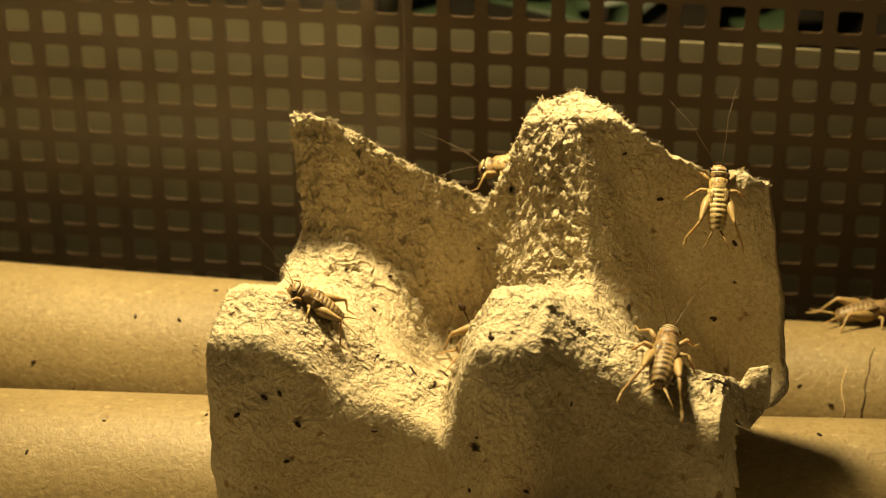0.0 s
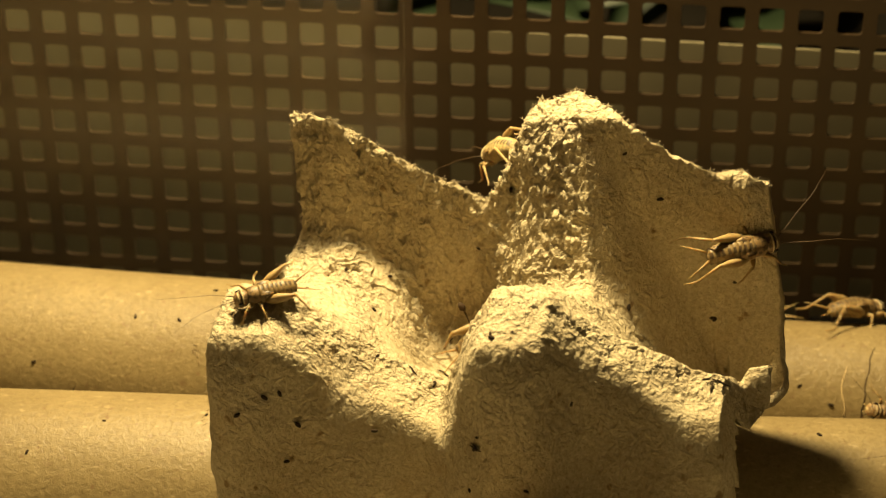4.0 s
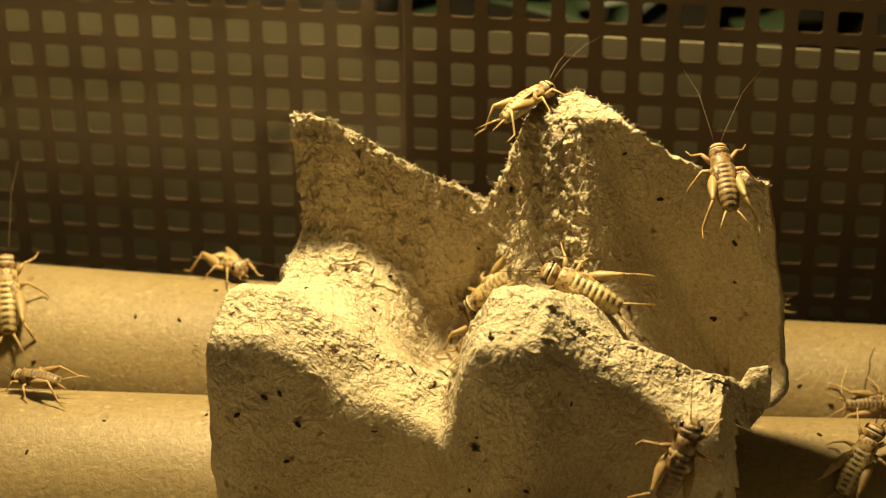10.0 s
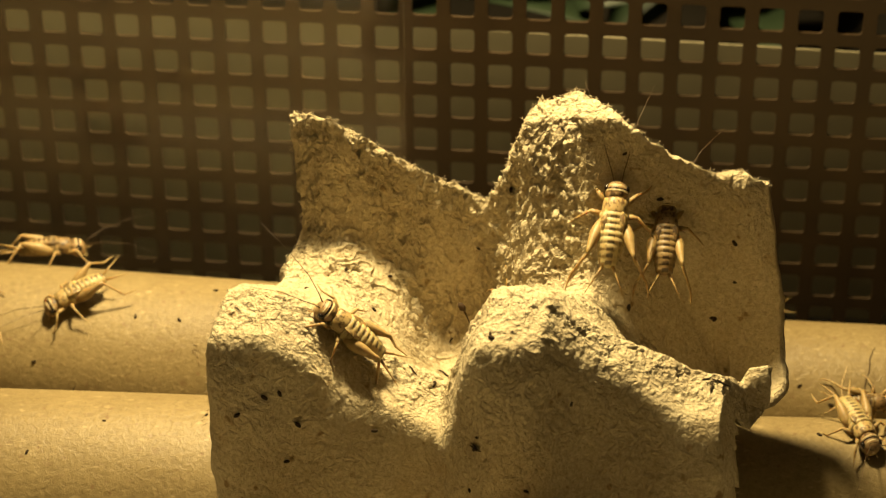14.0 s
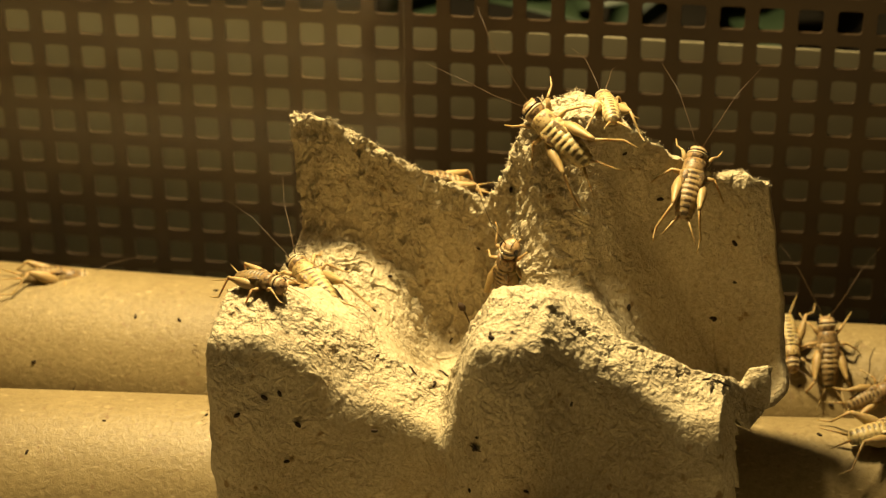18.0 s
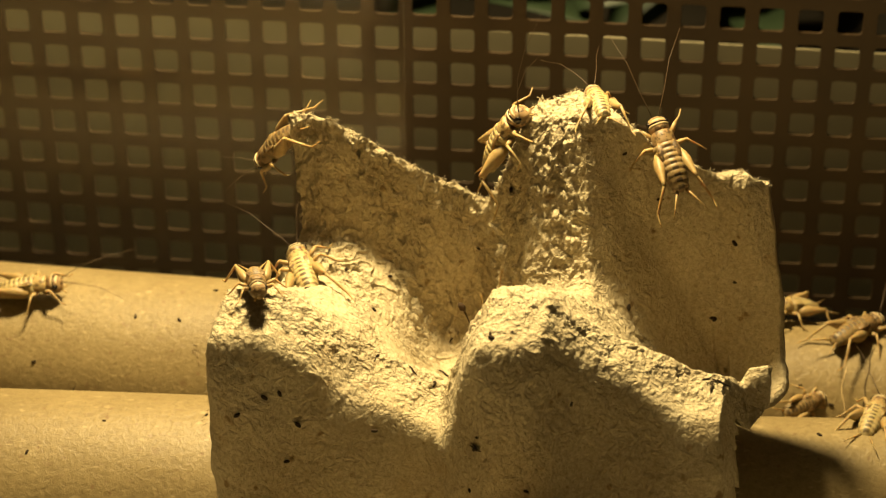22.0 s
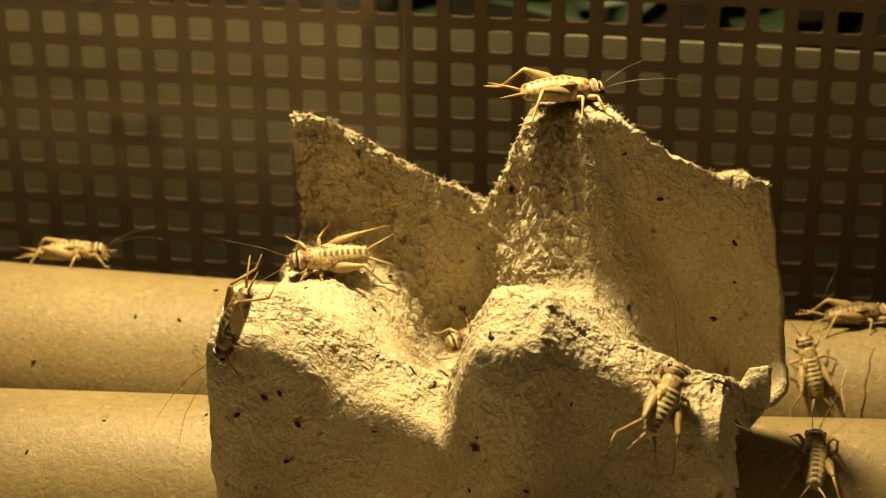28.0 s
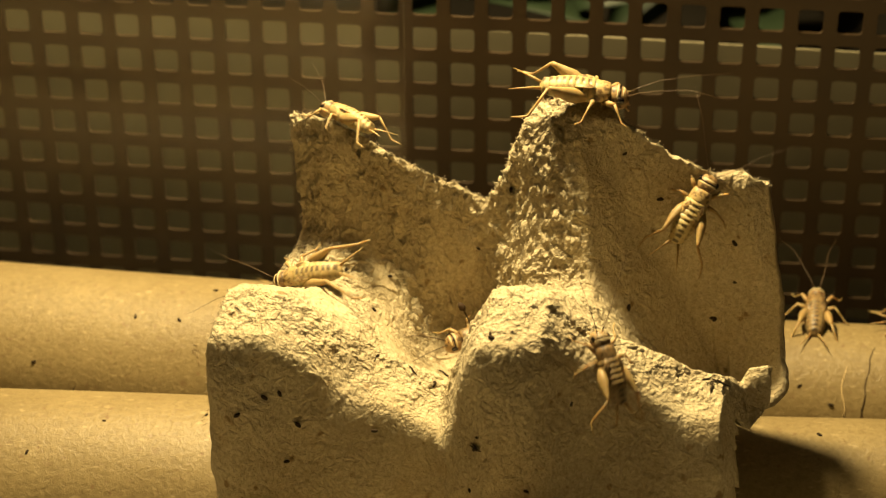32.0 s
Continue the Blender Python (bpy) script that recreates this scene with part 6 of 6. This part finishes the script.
    run("M", [
        (0.00, pose(0.09818, 0.00650, 0.01519, -25.9, -5.0, 173.6)),
        (9.00, pose(0.09818, 0.00650, 0.01519, -25.9, -5.0, 173.6)),
        (9.16, pose(0.09192, 0.00587, 0.01503, -16.1, -23.7, 131.3)),
        (9.33, pose(0.08566, 0.00523, 0.01488, 6.3, -29.8, 81.2)),
        (9.50, pose(0.07941, 0.00458, 0.01472, 16.1, -27.1, 61.3)),
        (10.00, pose(0.07673, 0.00666, 0.01629, 17.5, -48.4, 49.7)),
        (10.50, pose(0.07895, 0.00651, 0.01594, 11.2, -17.1, 60.1)),
        (11.00, pose(0.08054, 0.00702, 0.01616, 10.6, -13.5, 55.3)),
        (13.20, pose(0.08054, 0.00702, 0.01616, 10.6, -13.5, 55.3)),
        (13.70, pose(0.07781, 0.01106, 0.01669, 11.0, -0.7, -7.0)),
        (14.00, pose(0.07617, 0.01349, 0.01701, -0.2, 5.6, -69.7)),
        (14.50, pose(0.07676, 0.01302, 0.01703, -0.1, -4.3, -63.8)),
        (16.00, pose(0.08389, 0.01060, 0.01709, 4.9, 2.8, -25.3)),
        (17.00, pose(0.07991, 0.00893, 0.01706, 4.1, 1.8, -18.1)),
        (18.00, pose(0.08086, 0.01091, 0.01717, 3.8, -0.7, 15.9)),
        (19.00, pose(0.08289, 0.01004, 0.01692, 9.5, 4.3, -19.8)),
        (19.70, pose(0.08070, 0.00830, 0.01656, 11.0, -6.1, 28.4)),
        (20.00, pose(0.07976, 0.00755, 0.01641, 4.1, -14.2, 77.9)),
        (21.00, pose(0.07662, 0.01081, 0.01721, -0.5, -4.9, 105.3)),
        (22.00, pose(0.07925, 0.01947, 0.01423, 4.9, 4.3, 73.5)),
        (22.70, pose(0.07818, 0.02788, 0.01204, -13.9, -34.8, 127.1)),
        (23.00, pose(0.07772, 0.03149, 0.01110, -66.3, -33.3, -153.7)),
        (24.00, pose(0.07772, 0.03149, 0.01110, -66.3, -33.3, -153.7)),
        (24.20, pose(0.08340, 0.03100, 0.01022, -64.2, -30.9, -152.6)),
        (24.40, pose(0.09008, 0.03083, 0.00906, -55.4, -10.2, 173.6)),
        (24.60, pose(0.09364, 0.01608, 0.01667, 4.8, 2.3, 160.8)),
        (26.30, pose(0.07825, 0.00061, 0.00401, -21.8, -39.2, 144.7)),
        (26.60, pose(0.07553, -0.00212, 0.00178, 88.5, -99.2, 5.0)),
        (26.90, pose(0.07303, -0.00141, 0.00757, 64.3, -97.7, 31.7)),
        (27.20, pose(0.07078, 0.00079, 0.01203, 54.9, -94.9, 41.6)),
        (27.35, pose(0.06973, 0.00170, 0.01302, 4.8, -50.2, 89.3)),
        (27.50, pose(0.06868, 0.00261, 0.01400, 6.0, -7.1, 84.9)),
        (28.00, pose(0.06837, 0.00483, 0.01552, 2.5, -9.6, 87.9)),
        (28.30, pose(0.06886, 0.00126, 0.01281, 0.8, -5.1, 92.8)),
        (28.45, pose(0.06885, 0.00072, 0.01210, -5.6, -50.3, 103.5)),
        (28.60, pose(0.06885, 0.00018, 0.01139, 62.6, -102.5, 38.5)),
        (28.80, pose(0.06988, -0.00230, 0.00538, 58.2, -101.8, 37.3)),
        (29.00, pose(0.07133, 0.00188, -0.00625, 69.8, -100.4, 29.2)),
        (32.00, pose(0.07133, 0.00188, -0.00625, 69.8, -100.4, 29.2)),
    ])


motions()
